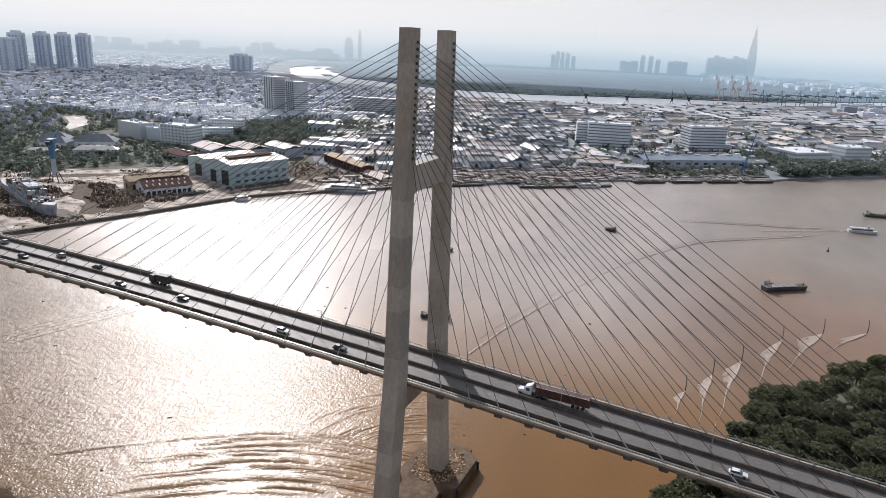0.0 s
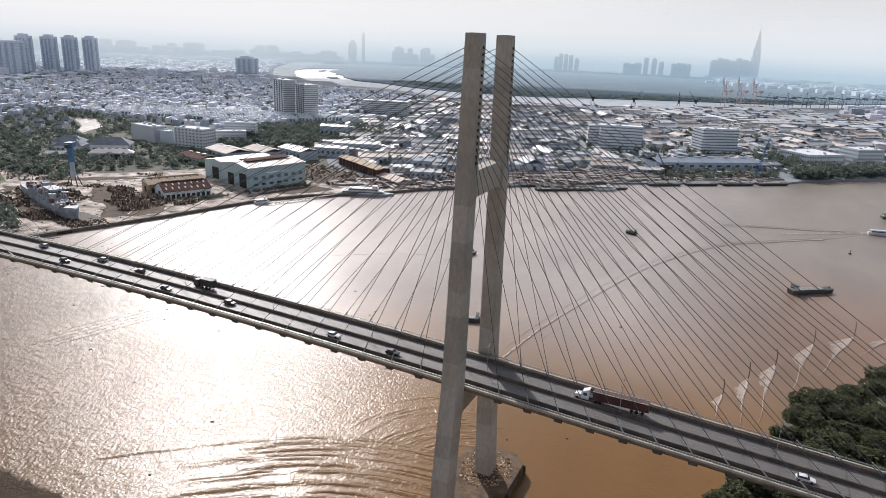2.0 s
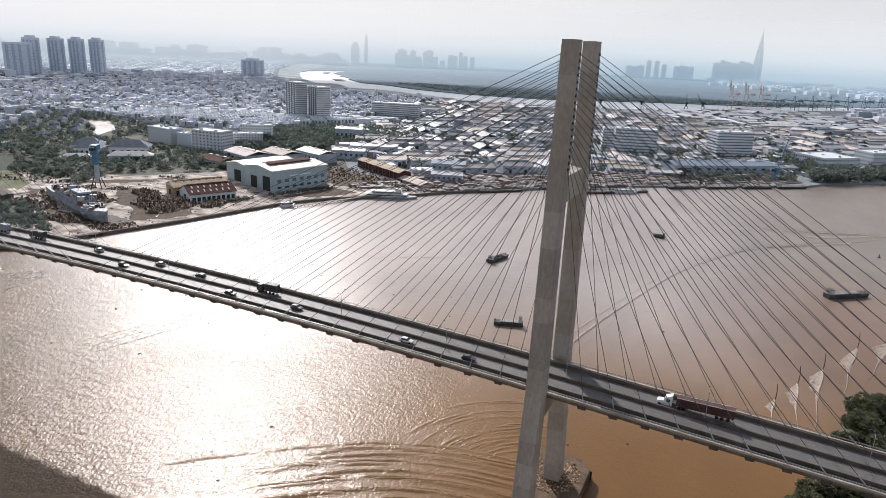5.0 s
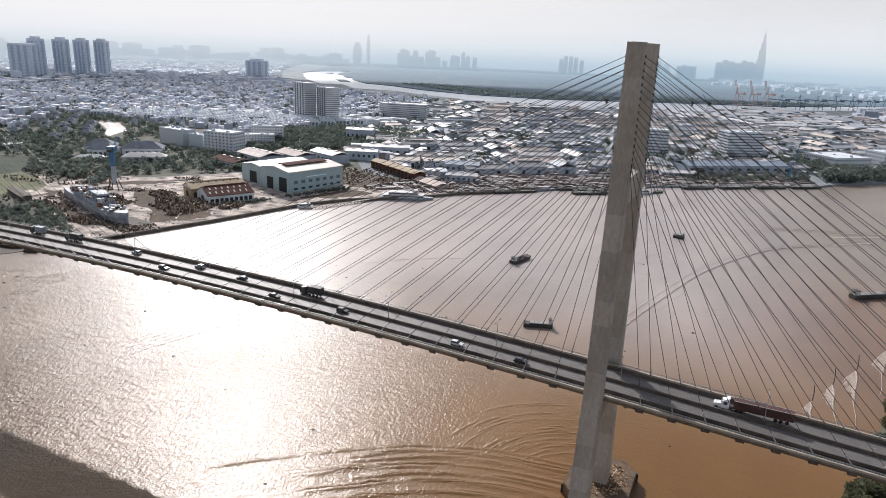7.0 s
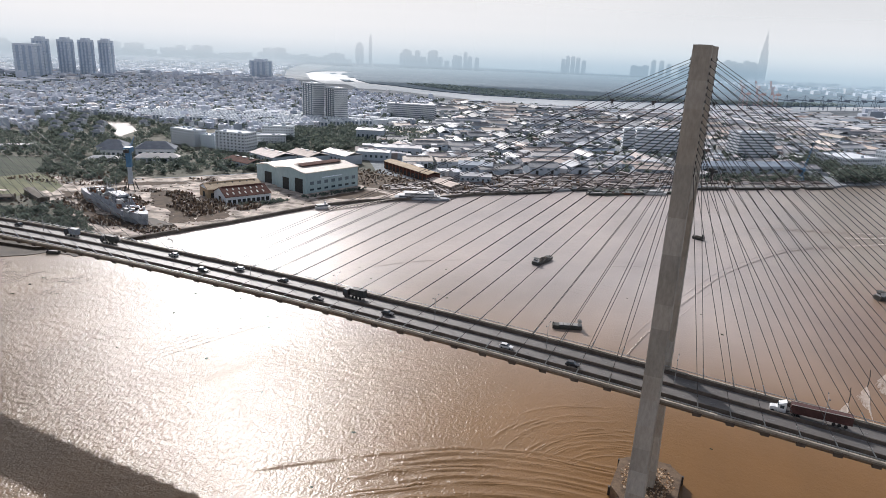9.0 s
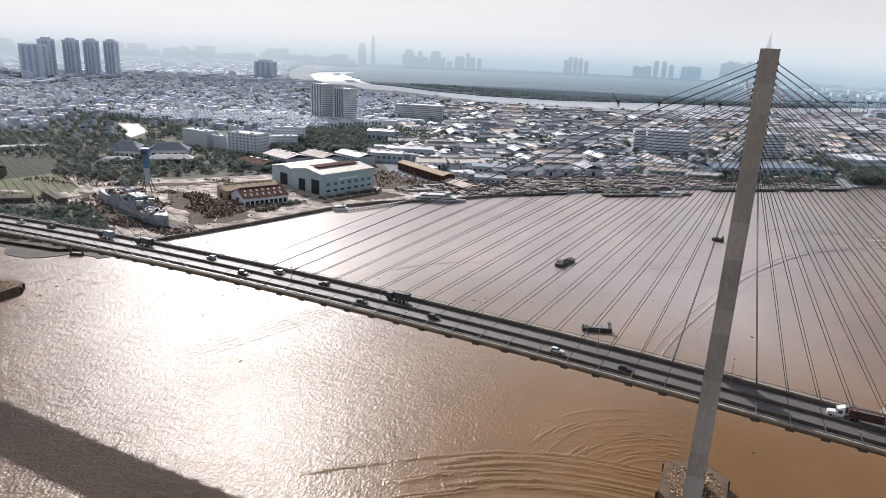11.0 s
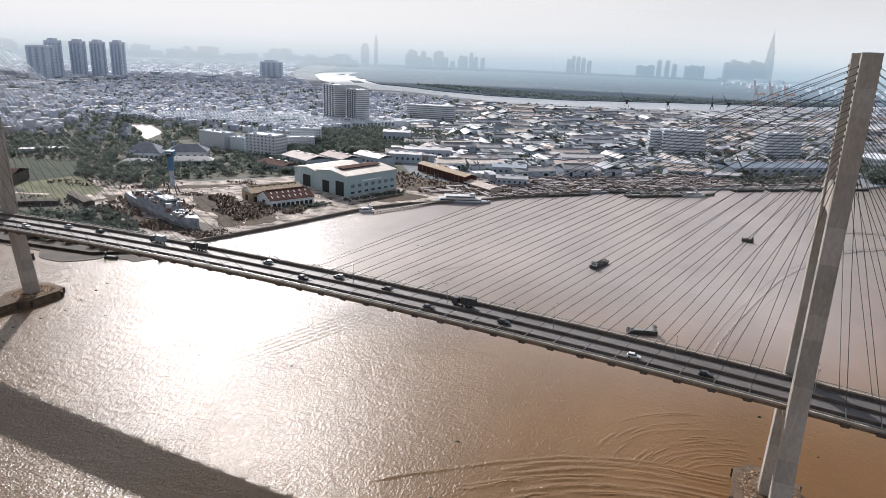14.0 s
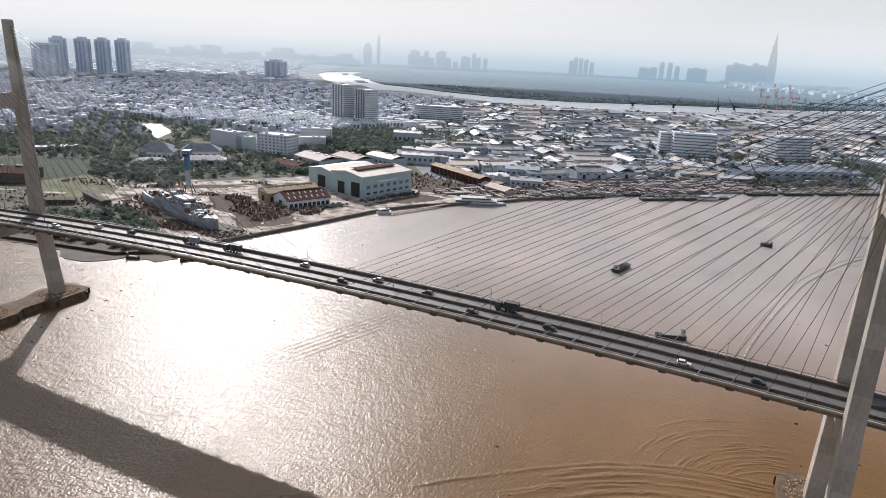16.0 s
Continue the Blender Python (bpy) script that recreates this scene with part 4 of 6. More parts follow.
for j in range(34):
    for i in range(40):
        u, v = -1000 + i * 46 + rng.uniform(-5, 5), 380 + j * 48 + rng.uniform(-6, 6)
        a = radians(-52)
        x, y = (u + 120) * math.cos(a) - (v - 1000) * math.sin(a) - 150, (u + 120) * math.sin(a) + (v - 1000) * math.cos(a) + 1050
        skip = rng.random() < 0.12
        sw = rng.choice((38, 38, 38, -52)) + rng.uniform(-7, 7)
        k = rng.choice((0, 1, 3, 9, 2, 2, 5, 6) if x + 0.2 * y > 60 else (5, 8, 4, 7, 5, 8, 5, 0, 3, 9))
        size = (rng.uniform(0.55, 1.25), rng.uniform(0.55, 1.2), rng.uniform(0.85, 1.35))
        if not inside(INDUSTRY, x, y) or skip or not clear(x, y, 26):
            continue
        if placed < 290 and y < 1450:
            warehouse(x, y, k, sw, y < 850, size)
            placed += 1
        else:
            l, w = SHED_KINDS[k][:2]
            l, w = l * size[0], w * size[1]
            far_sheds.box((x, y, 2), (l, w, 8), sw, 1, False)
            far_sheds.gable((x, y, 10), (l, w), w * 0.12, sw)
tagged(part("far_warehouses", far_sheds, SHED_ROOF), "sea of pale and tan sheet roofs of far warehouses", "warehouses", kind="stuff")
small = Solid()
rng = random.Random(78)
n = 0
while n < 2600:
    x, y = rng.uniform(-720, 520), rng.uniform(470, 1900)
    if inside(INDUSTRY, x, y) and clear(x, y, 10):
        w, d, h = rng.uniform(4, 13), rng.uniform(5, 20), rng.uniform(3, 9)
        t = 38 + rng.uniform(-14, 14)
        small.box((x, y, 2), (w, d, h), t, 1, False)
        if rng.random() < 0.5:
            small.gable((x, y, 2 + h), (w, d), 1.2, t)
        n += 1
tagged(part("low_sheds", small, SHED_ROOF), "jumble of small sheds and lean-tos between warehouses", "sheds", kind="stuff")

# ---- single buildings ----
def storey_block(parent, name, c, s, floors, rz, wall, windows_x=10, windows_y=5, parapet=0.8, strips=False):
    """A block with a slab edge and a row of windows on each storey, standing at c."""
    body = part(name, Solid().box(c, s, rz), wall, parent)
    fh = s[2] / floors
    a = radians(rz)
    ca, sa = math.cos(a), math.sin(a)
    def at(u, v, z):
        return (c[0] + u * ca - v * sa, c[1] + u * sa + v * ca, c[2] + z)
    pane_x = Solid().box((0, 0, 0), (s[0] / windows_x * 0.42, 0.14, fh * 0.42)).mesh("window")
    pane_y = Solid().box((0, 0, 0), (0.14, s[1] / windows_y * 0.42, fh * 0.42)).mesh("window")
    for f in range(floors):
        z = f * fh + fh * 0.32
        if strips:
            part("window_band", Solid().box(at(0, 0, z), (s[0] + 0.12, s[1] + 0.12, fh * 0.36), rz), BAND_GLASS, body, "grey glazed window band")
            part("slab_edge", Solid().box(at(0, 0, f * fh - 0.2), (s[0] + 1.6, s[1] + 1.6, 1.5), rz), wall, body)
        else:
            for i in range(windows_x):
                u = (i + 0.5) / windows_x * s[0] - s[0] / 2
                w = part("window", pane_x, GLASS_DARK, body, "", at(u, -s[1] / 2 - 0.03, z))
                w.rotation_euler = (0, 0, a)
            for i in range(windows_y):
                v = (i + 0.5) / windows_y * s[1] - s[1] / 2
                for u in (-1, 1):
                    w = part("window", pane_y, GLASS_DARK, body, "", at(u * (s[0] / 2 + 0.03), v, z))
                    w.rotation_euler = (0, 0, a)
    rim = Solid()
    for sx, sy, lx, ly in ((0, -1, s[0], 0.4), (0, 1, s[0], 0.4), (-1, 0, 0.4, s[1]), (1, 0, 0.4, s[1])):
        rim.box(at(sx * (s[0] / 2 - 0.2), sy * (s[1] / 2 - 0.2), s[2]), (lx, ly, parapet), rz)
    part("parapet", rim, wall, body)
    rng = random.Random(int(abs(c[0]) + abs(s[0]) * 7))
    for i in range(3):
        part("roof_unit", Solid().box(at(rng.uniform(-0.35, 0.35) * s[0], rng.uniform(-0.3, 0.3) * s[1], s[2]), (rng.uniform(2, 5), rng.uniform(2, 4), rng.uniform(1.2, 3)), rz), GREY_WALL, body)
    return body


b = thing("apartment_building", (-640, 520, 2), "white five-storey housing blocks joined in a row", "apartments")
storey_block(b, "wing", (-44, -21, 0), (50, 20, 21), 6, -8, WHITE_WALL, 12, 5)
storey_block(b, "link", (-4, -22, 0), (22, 14, 17), 5, 8, FAR_BLUE, 6, 4)
storey_block(b, "wing", (36, -18, 0), (46, 26, 24), 6, 4, WHITE_WALL, 8, 6)
storey_block(b, "wing", (50, 30, 0), (46, 18, 17), 5, 40, WHITE_WALL, 12, 4)
storey_block(b, "wing", (30, 78, 0), (44, 18, 23), 6, 30, WHITE_WALL, 12, 4)
b = thing("apartment_tower", (-712, 862, 2), "pair of tall pale apartment towers with stacked balconies", "apartment tower")
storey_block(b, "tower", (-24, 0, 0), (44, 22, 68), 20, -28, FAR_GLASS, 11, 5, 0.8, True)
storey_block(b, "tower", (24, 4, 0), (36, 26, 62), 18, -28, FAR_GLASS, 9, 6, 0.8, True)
# flat dark strips on the front stand in for shade in recesses
for cx, cy, w, d, h in ((-24, 0, 44, 22, 68), (24, 4, 36, 26, 62)):
    for k in (-0.36, -0.12, 0.12, 0.36):
        u, v = k * w, -d / 2 - 0.75
        ca, sa = math.cos(radians(-28)), math.sin(radians(-28))
        part("recessed_bay", Solid().box((cx + u * ca - v * sa, cy + u * sa + v * ca, 1.5), (w * 0.09, 0.4, h - 3), -28), BAND_GLASS, b, "dark strip holding the shade of stacked recessed balconies")
b = thing("office_block", (-628, 1052, 2), "long pale office block with blue window bands", "office")
storey_block(b, "body", (0, 0, 0), (96, 34, 27), 7, 16, FAR_GLASS, 20, 6, 0.8, True)
b = thing("office_block", (-120, 880, 2), "white eight-storey office block with dark window bands", "office")
storey_block(b, "body", (0, 0, 0), (62, 30, 36), 8, 16, WHITE_WALL, 20, 6, 1.0, True)
storey_block(b, "body", (-38, 8, 0), (26, 24, 33), 8, 16, WHITE_WALL, 20, 6, 1.0, True)
b = thing("office_block", (12, 938, 2), "white nine-storey office block with striped floors", "office")
storey_block(b, "body", (0, 0, 0), (58, 30, 38), 9, 34, WHITE_WALL, 20, 6, 1.0, True)
b = thing("factory_hall", (146, 960, 2), "low white factory hall with windowed front", "factory")
storey_block(b, "body", (0, 0, 0), (58, 64, 13), 2, -48, WHITE_WALL, 14, 14)
b = thing("factory_hall", (214, 998, 2), "white flat-roofed factory block beside trees", "factory")
storey_block(b, "body", (0, 0, 0), (46, 36, 21), 4, 38, WHITE_WALL, 12, 9)
b = thing("low_shed", (-817, 341, 2), "long low shed with bright white roof in a field", "shed")
part("wall", Solid().box((0, 0, 0), (52, 12, 4), 55), GREY_WALL, b)
part("roof", Solid().gable((0, 0, 4), (52, 12), 1.2, 55), BOAT_WHITE, b)


def house(x, y, w, d, h, rz, roof, label):
    e = thing("house", (x, y, 2), label, "house", "", rz)
    part("wall", Solid().box((0, 0, 0), (w, d, h)), WHITE_WALL, e)
    part("roof", Solid().rings([[(-w / 2 - 1.5, -d / 2 - 1.5, h), (w / 2 + 1.5, -d / 2 - 1.5, h), (w / 2 + 1.5, d / 2 + 1.5, h), (-w / 2 - 1.5, d / 2 + 1.5, h)],
                                [(-w / 2 + d * 0.42, -0.3, h + d * 0.3), (w / 2 - d * 0.42, -0.3, h + d * 0.3), (w / 2 - d * 0.42, 0.3, h + d * 0.3), (-w / 2 + d * 0.42, 0.3, h + d * 0.3)]]), roof, e)
    for i in range(5):
        part("window", Solid().box(((i - 2) * w / 5.5, -d / 2 - 0.04, h * 0.35), (w / 11, 0.12, h * 0.35)), GLASS_DARK, e)


house(-700, 392, 34, 24, 9, 35, ROOF_SLATE, "villa with blue-grey hipped roof among trees")
house(-672, 372, 30, 22, 10, 30, ROOF_SLATE, "villa with blue-grey hipped roof beside a crane")
house(-640, 402, 44, 26, 11, 38, ROOF_SLATE, "grey-roofed clubhouse with a deep verandah")
house(-612, 378, 46, 14, 6, 38, ROOF_PALE, "low white pavilion with flat verandah")
house(-660, 344, 30, 10, 4, 38, BOAT_WHITE, "long low kiosk with a white roof")

# shipyard hall: u runs along the gable front, v along the side wall
b = thing("ship_hall", (-372, 334, 2), "large pale green shipbuilding hall with open dark doors", "hangar", "", -16)
part("main_wall", Solid().rings([[(x, 0, 0), (x, 68, 0), (x, 68, 20), (x, 0, 20)] for x in (-46, 0)]), HANGAR_WALL, b)
part("side_wall", Solid().rings([[(x, 4, 0), (x, 66, 0), (x, 66, 17), (x, 4, 17)] for x in (-86, -46.01)]), HANGAR_WALL, b)
def low_roof(x0, x1, y0, y1, z, rise):
    m = (x0 + x1) / 2
    return Solid().rings([[(x0 - 0.8, y, z - 0.3), (m, y, z + rise - 0.3), (x1 + 0.8, y, z - 0.3), (x1 + 0.8, y, z + 0.3), (m, y, z + rise + 0.3), (x0 - 0.8, y, z + 0.3)] for y in (y0 - 0.8, y1 + 0.8)])
r1 = part("main_roof", low_roof(-46, 0, 0, 68, 20.3, 3.2), ROOF_WARM, b, "pale sheet roof")
part("ridge_monitor", low_roof(-29, -17, 10, 60, 24.2, 0.8), ROOF_RUST, r1, "brown roof monitor")
part("gable", Solid().rings([[(-46, y, 20), (0, y, 20), (-23, y, 23)] for y in (0.0, 0.4)]), HANGAR_WALL, b)
r2 = part("side_roof", low_roof(-86, -46.8, 4, 66, 17.3, 3.0), ROOF_WARM, b, "pale sheet roof")
part("gable", Solid().rings([[(-86, y, 17), (-46, y, 17), (-66, y, 19.8)] for y in (4.0, 4.4)]), HANGAR_WALL, b)
for x0, x1, y, h in ((-16, -4, -0.05, 14), (-36, -26, -0.05, 12), (-72, -60, 3.95, 12)):
    part("doorway", Solid().box(((x0 + x1) / 2, y, 0), (x1 - x0, 0.3, h)), OPENING, b, "tall doorway panel with the inner shade put into its dark colour")
for i in range(7):
    part("wall_window", Solid().box((0.06, 8 + i * 9, 8.2), (0.2, 4.6, 3.2)), BAND_GLASS, b)
    part("wall_window", Solid().box((0.06, 8 + i * 9, 2.4), (0.2, 4.6, 2.0)), GLASS_DARK, b)
part("sign_board", Solid().box((0.1, 34, 13.6), (0.2, 26, 1.0)), FAR_BLUE, b, "faded blue sign strip")

b = thing("yard_shed", (-413, 286, 2), "pair of old workshop sheds with rusty patched roofs", "shed", "", 63)
for k, (v, mt, hh, w, rise, ln) in enumerate(((-9.5, ROOF_RUST, 7, 30, 6.2, 42), (17.0, ROOF_OCHRE, 8.5, 22, 4.2, 52))):
    part("wall", Solid().box((0, v, 0), (ln, w, hh)), (WHITE_WALL, ROOF_OCHRE)[k], b)
    rf = part("roof", Solid().gable((0, v, hh), (ln, w), rise, 0, 0.8), mt, b)
    z = lambda y: hh + 0.44 + rise * (w / 2 + 0.8 + y) / (w / 2 + 0.8)
    for i in range(7):
        for y0, y1 in (((-12.5, -9.0), (-6.0, -3.0)) if k == 0 else ((-3.5, -1.5),)):
            u = -ln / 2 + 2.4 + i * (ln - 5) / 6.6 + (2 if y1 > -5 else 0)
            part("skylight", Solid().add([(u, v + y0, z(y0)), (u + 1.3, v + y0, z(y0)), (u + 1.3, v + y1, z(y1)), (u, v + y1, z(y1))], [(0, 1, 2, 3)]), CAP_CONC if k == 0 else OPENING, rf, "pale translucent roof strip" if k == 0 else "dark roof vent")
    part("ridge_vent", Solid().gable((0, v, hh + rise + 0.2), (ln * 0.9, 1.6), 0.5, 0, 0.2, 0.2), mt, rf)
    part("gable", Solid().rings([[(x, v - w / 2, hh), (x, v + w / 2, hh), (x, v, hh + rise)] for x in (-ln / 2, -ln / 2 + 0.3)]), WHITE_WALL, b)
    part("doorway", Solid().box((-ln / 2 - 0.05, v, 0), (0.2, 6, 5.5)), OPENING, b, "doorway panel with the inner shade put into its dark colour")
    for i in range(9):
        part("bay_opening", Solid().box(((i - 4) * ln / 9.4, v - w / 2 - 0.06, 0.6), (3.0, 0.2, hh * 0.55)), OPENING, b)


def hull(length, width, depth, sheer=0.8, bow=0.3, stern=0.85):
    """A boat's hull along x, bow at +x, keel at 0."""
    st = [(-0.5, stern, 0.15), (-0.42, 0.95, 0.0), (0.0, 1.0, 0.0), (0.28, 0.95, 0.0), (0.42, bow * 1.8 if bow < 0.5 else 0.9, 0.12), (0.5, 0.06 if bow < 0.5 else 0.8, 0.3)]
    rings = []
    for u, k, lift in st:
        z1 = depth + sheer * (abs(u) * 2) ** 2
        w = width / 2 * k
        rings.append([(u * length, -w * 0.75, lift * depth), (u * length, w * 0.75, lift * depth), (u * length, w, z1 * 0.6), (u * length, w, z1), (u * length, -w, z1), (u * length, -w, z1 * 0.6)])
    return Solid().rings([r[::-1] for r in rings])


def cargo_barge(x, y, turn, length, width, paint, label, load=True, z=-0.9, tall=1.0):
    e = thing("cargo_boat", (x, y, z), label, "boat", "boats on the river", turn)
    e.scale = (1, 1, tall)
    part("hull", hull(length, width, 2.6, 0.7, 0.6), paint, e)
    part("coaming", Solid().rings([[(a * length * 0.34 - 0.03 * length, b * width * 0.40, h) for a, b in ((-1, -1), (1, -1), (1, 1), (-1, 1))] for h in (2.5, 3.2)]), paint, e)
    if load:
        h = Solid()
        rg = random.Random(int(length * 10))
        for i in range(26):
            h.box((rg.uniform(-0.32, 0.26) * length, rg.uniform(-0.25, 0.25) * width, 3.0), (rg.uniform(1.5, 4), rg.uniform(1.5, 3), rg.uniform(0.4, 1.1)), rg.uniform(0, 90), 0.3)
        tagged(part("cargo", h, CARGO, e, "heaped dark cargo"), kind="stuff")
    else:
        for i in range(4):
            part("hatch_cover", Solid().rings([[(length * (-0.33 + 0.155 * (i + a)), b * width * 0.36, h) for a, b in ((0, -1), (0.9, -1), (0.9, 1), (0, 1))] for h in (3.2, 3.45)]), PLATES_PALE, e, "pale steel hatch cover")
    for sy in (-1, 1):
        part("rub_rail", Solid().box((-0.03 * length, sy * width * 0.5, 2.0), (length * 0.72, 0.25, 0.3)), HULL_DARK, e)
    cab = part("wheelhouse", Solid().box((-0.41 * length, 0, 2.6), (length * 0.11, width * 0.6, 3.0), 0, 0.92), BOAT_WHITE if length > 10 else paint, e, "small pale wheelhouse")
    part("roof", Solid().box((-0.41 * length, 0, 5.6), (length * 0.13, width * 0.68, 0.2)), HULL_DARK, cab)
    part("window", Solid().box((-0.41 * length, 0, 4.2), (length * 0.112, width * 0.5, 0.8)), GLASS_DARK, cab)
    part("mast", Solid().tube((-0.4 * length, 0, 5.6), (-0.4 * length, 0, 8.0), 0.08), STEEL, e)
    part("bow_post", Solid().box((0.46 * length, 0, 2.8), (0.5, 0.5, 1.4)), paint, e)


cargo_barge(-109, 256, 76, 21, 6.2, HULL_DARK, "dark laden cargo boat drifting on the river")
cargo_barge(-62, 147, 200, 16, 5.0, HULL_DARK, "small dark boat with pale hatches and wheelhouse", False)
cargo_barge(116, 306, 38, 31, 6.6, HULL_DARK, "long dark cargo boat with pale deck hatches", False, -0.8, 1.15)
cargo_barge(-14, 388, 165, 9, 3.4, HULL_DARK, "little dark sampan on open water")
for x, y, t in ((-404, 92, 20), (-448, 66, 160), (-372, 108, 70)):
    cargo_barge(x, y, t, 9, 2.6, HULL_DARK, "little dark sampan beside the mud bank", False, -1.4)
cargo_barge(207, 596, 10, 30, 8, HULL_GREEN, "dark green barge far out on the river")


def launch(x, y, turn, length, width, label, decks=1):
    """A white passenger boat with long glazed cabins."""
    e = thing("passenger_boat", (x, y, -0.7), label, "boat", "boats on the river", turn)
    part("hull", hull(length, width, 2.4, 0.8, 0.3), HULL_GREY if decks > 1 else BOAT_WHITE, e)
    z = 2.4
    for d in range(decks):
        k = 0.72 - 0.2 * d
        c = part("cabin", Solid().box((-length * 0.05, 0, z), (length * k, width * (0.8 - 0.1 * d), 2.5), 0, 0.96), BOAT_WHITE, e)
        part("window_strip", Solid().box((-length * 0.05, 0, z + 1.0), (length * k + 0.06, width * (0.8 - 0.1 * d) + 0.06, 0.8)), GLASS_DARK, c)
        part("roof", Solid().box((-length * 0.06, 0, z + 2.5), (length * (k + 0.05), width * 0.86, 0.2)), BOAT_WHITE, c)
        z += 2.7
    part("wheelhouse", Solid().box((length * 0.16, 0, z), (length * 0.1, width * 0.5, 2.2), 0, 0.9), BOAT_WHITE, e)
    part("mast", Solid().tube((length * 0.1, 0, z), (length * 0.1, 0, z + 4.5), 0.1), STEEL, e)


launch(183, 514, 14, 24, 5, "white passenger launch trailing a wake")
# moored along the far bank
launch(-329, 301, 55, 14, 4.6, "small grey tug moored at the quay")
launch(-272, 388, 25, 54, 12, "white two-deck ferry moored beside the hall", 2)
cargo_barge(-192, 482, 44, 50, 10, HULL_DARK, "low rusty barge moored along the bank")
cargo_barge(-112, 548, 34, 56, 11, HULL_GREEN, "dark workboat barge rafted to the bank")
for i in range(5):
    cargo_barge(-122 + i * 13, 522 + i * 11, 36 + (i * 7) % 11, 36 + (i * 5) % 12, 8, (HULL_DARK, HULL_GREEN, HULL_RUST)[i % 3], "dark workboat rafted among others at the bank", i % 2 == 1)
launch(-74, 560, 34, 30, 8, "small grey service vessel rafted at the bank", 1)
cargo_barge(-140, 536, 36, 44, 9, HULL_DARK, "dark flat barge rafted to others")
for i in range(4):
    cargo_barge(-20 + i * 38, 630 + i * 29, 37, 40, 9, HULL_DARK, "dark flat pontoon barge along the wharf", i % 2 == 0, -0.6)

# ship on the slip
rg_mat = (STEEL, HULL_RUST, BOAT_WHITE)
b = thing("naval_ship", (-458, 190, 1.2), "pale grey ship under repair on the yard slip", "ship", "", -20)
part("hull", hull(122, 18, 8.5, 2.4, 0.3), SHIP_GREY, b, "grey painted steel hull")
part("deckhouse", Solid().box((-8, 0, 8.4), (62, 14, 4), 0, 0.94), SHIP_GREY, b)
br = part("bridge_house", Solid().box((6, 0, 12.3), (22, 11, 5.4), 0, 0.86), SHIP_GREY, b)
part("bridge_window", Solid().box((6, 0, 15.2), (20.4, 10.2, 1.0)), GLASS_DARK, br)
part("funnel", Solid().box((-14, 0, 12.3), (6, 4.5, 6), 0, 0.8), SHIP_GREY, b)
part("mast", Solid().tube((2, 0, 17.5), (2, 0, 30), 0.35, 6, 0.12).tube((2, -3, 24), (2, 3, 24), 0.12), STEEL, b)
part("gun_platform", Solid().box((30, 0, 9), (8, 7, 2.2), 0, 0.8), SHIP_GREY, b)
for i in range(8):
    part("cradle_block", Solid().box((-38 + i * 11, 0, -0.4), (2, 12, 1.6)), DARK, b)
for u, h in ((-40, 13), (-28, 16), (-20, 19), (14, 15), (24, 12)):      # staging and derricks round the hull
    part("derrick", Solid().tube((u, 3, 8), (u + 1, 3, 8 + h), 0.3, 5, 0.15).tube((u, 3, 9), (u + 8, -2, 6 + h), 0.22, 5, 0.1), STEEL, b)
for i in range(12):
    for sy in (-1, 1):
        part("staging", Solid().box((-44 + i * 7, sy * 8.4, 0), (6.4, 0.9, 0.3)).box((-44 + i * 7, sy * 8.4, 5), (6.6, 1.1, 0.25)).tube((-41 + i * 7, sy * 8.4, -1), (-41 + i * 7, sy * 8.4, 10), 0.14, 4), rg_mat[i % 3], b, "steel staging beside the hull")
rg = random.Random(3)
for i in range(300):
    u = rg.uniform(-58, 46)
    part("deck_gear", Solid().box((u, rg.uniform(-7, 7), 12.4 if -39 < u < 23 else 8.6), (rg.uniform(0.6, 3.6), rg.uniform(0.5, 2.4), rg.uniform(0.6, 3.8)), rg.uniform(0, 90)), rg.choice((SHIP_GREY, BOAT_WHITE, STEEL, DARK, HULL_RUST, HULL_GREY)), b)
for i in range(46):                      # pipes, spars and frames piled over the decks
    u, v = rg.uniform(-52, 44), rg.uniform(-7, 7)
    z = 12.4 if -39 < u < 23 else 8.8
    part("spar", Solid().tube((u, v, z), (u + rg.uniform(-6, 6), v + rg.uniform(-4, 4), z + rg.uniform(0.8, 7.5)), rg.uniform(0.12, 0.3), 5), rg.choice((STEEL, BOAT_WHITE, HULL_RUST, SHIP_GREY)), b)
# long slipway hall
b = thing("slipway_shed", (-318, 478, 2), "long rust-red slipway shed with a faded ochre roof", "shed", "", -30)
part("wall", Solid().box((-22, 0, 0), (94, 16, 8.5)), ROOF_RUST, b, "rust-red sheet wall")
part("roof", Solid().gable((-22, 0, 8.5), (94, 16), 2.2, 0, 0.8), ROOF_OCHRE, b, "faded ochre sheet roof")
part("lower_roof", Solid().gable((47, 0, 3.2), (43, 18), 2.4, 0, 0.8).box((47, 0, 0), (42, 15, 3.4)), ROOF_TAN, b, "dusty brown sheet roof")
for i in range(12):
    part("post", Solid().box((-66 + i * 8, -8.2, 0), (0.7, 0.5, 8.4)), HULL_RUST, b)
    part("opening", Solid().box((-62 + i * 8, -8.03, 1.0), (4.6, 0.2, 4.0)), OPENING, b)


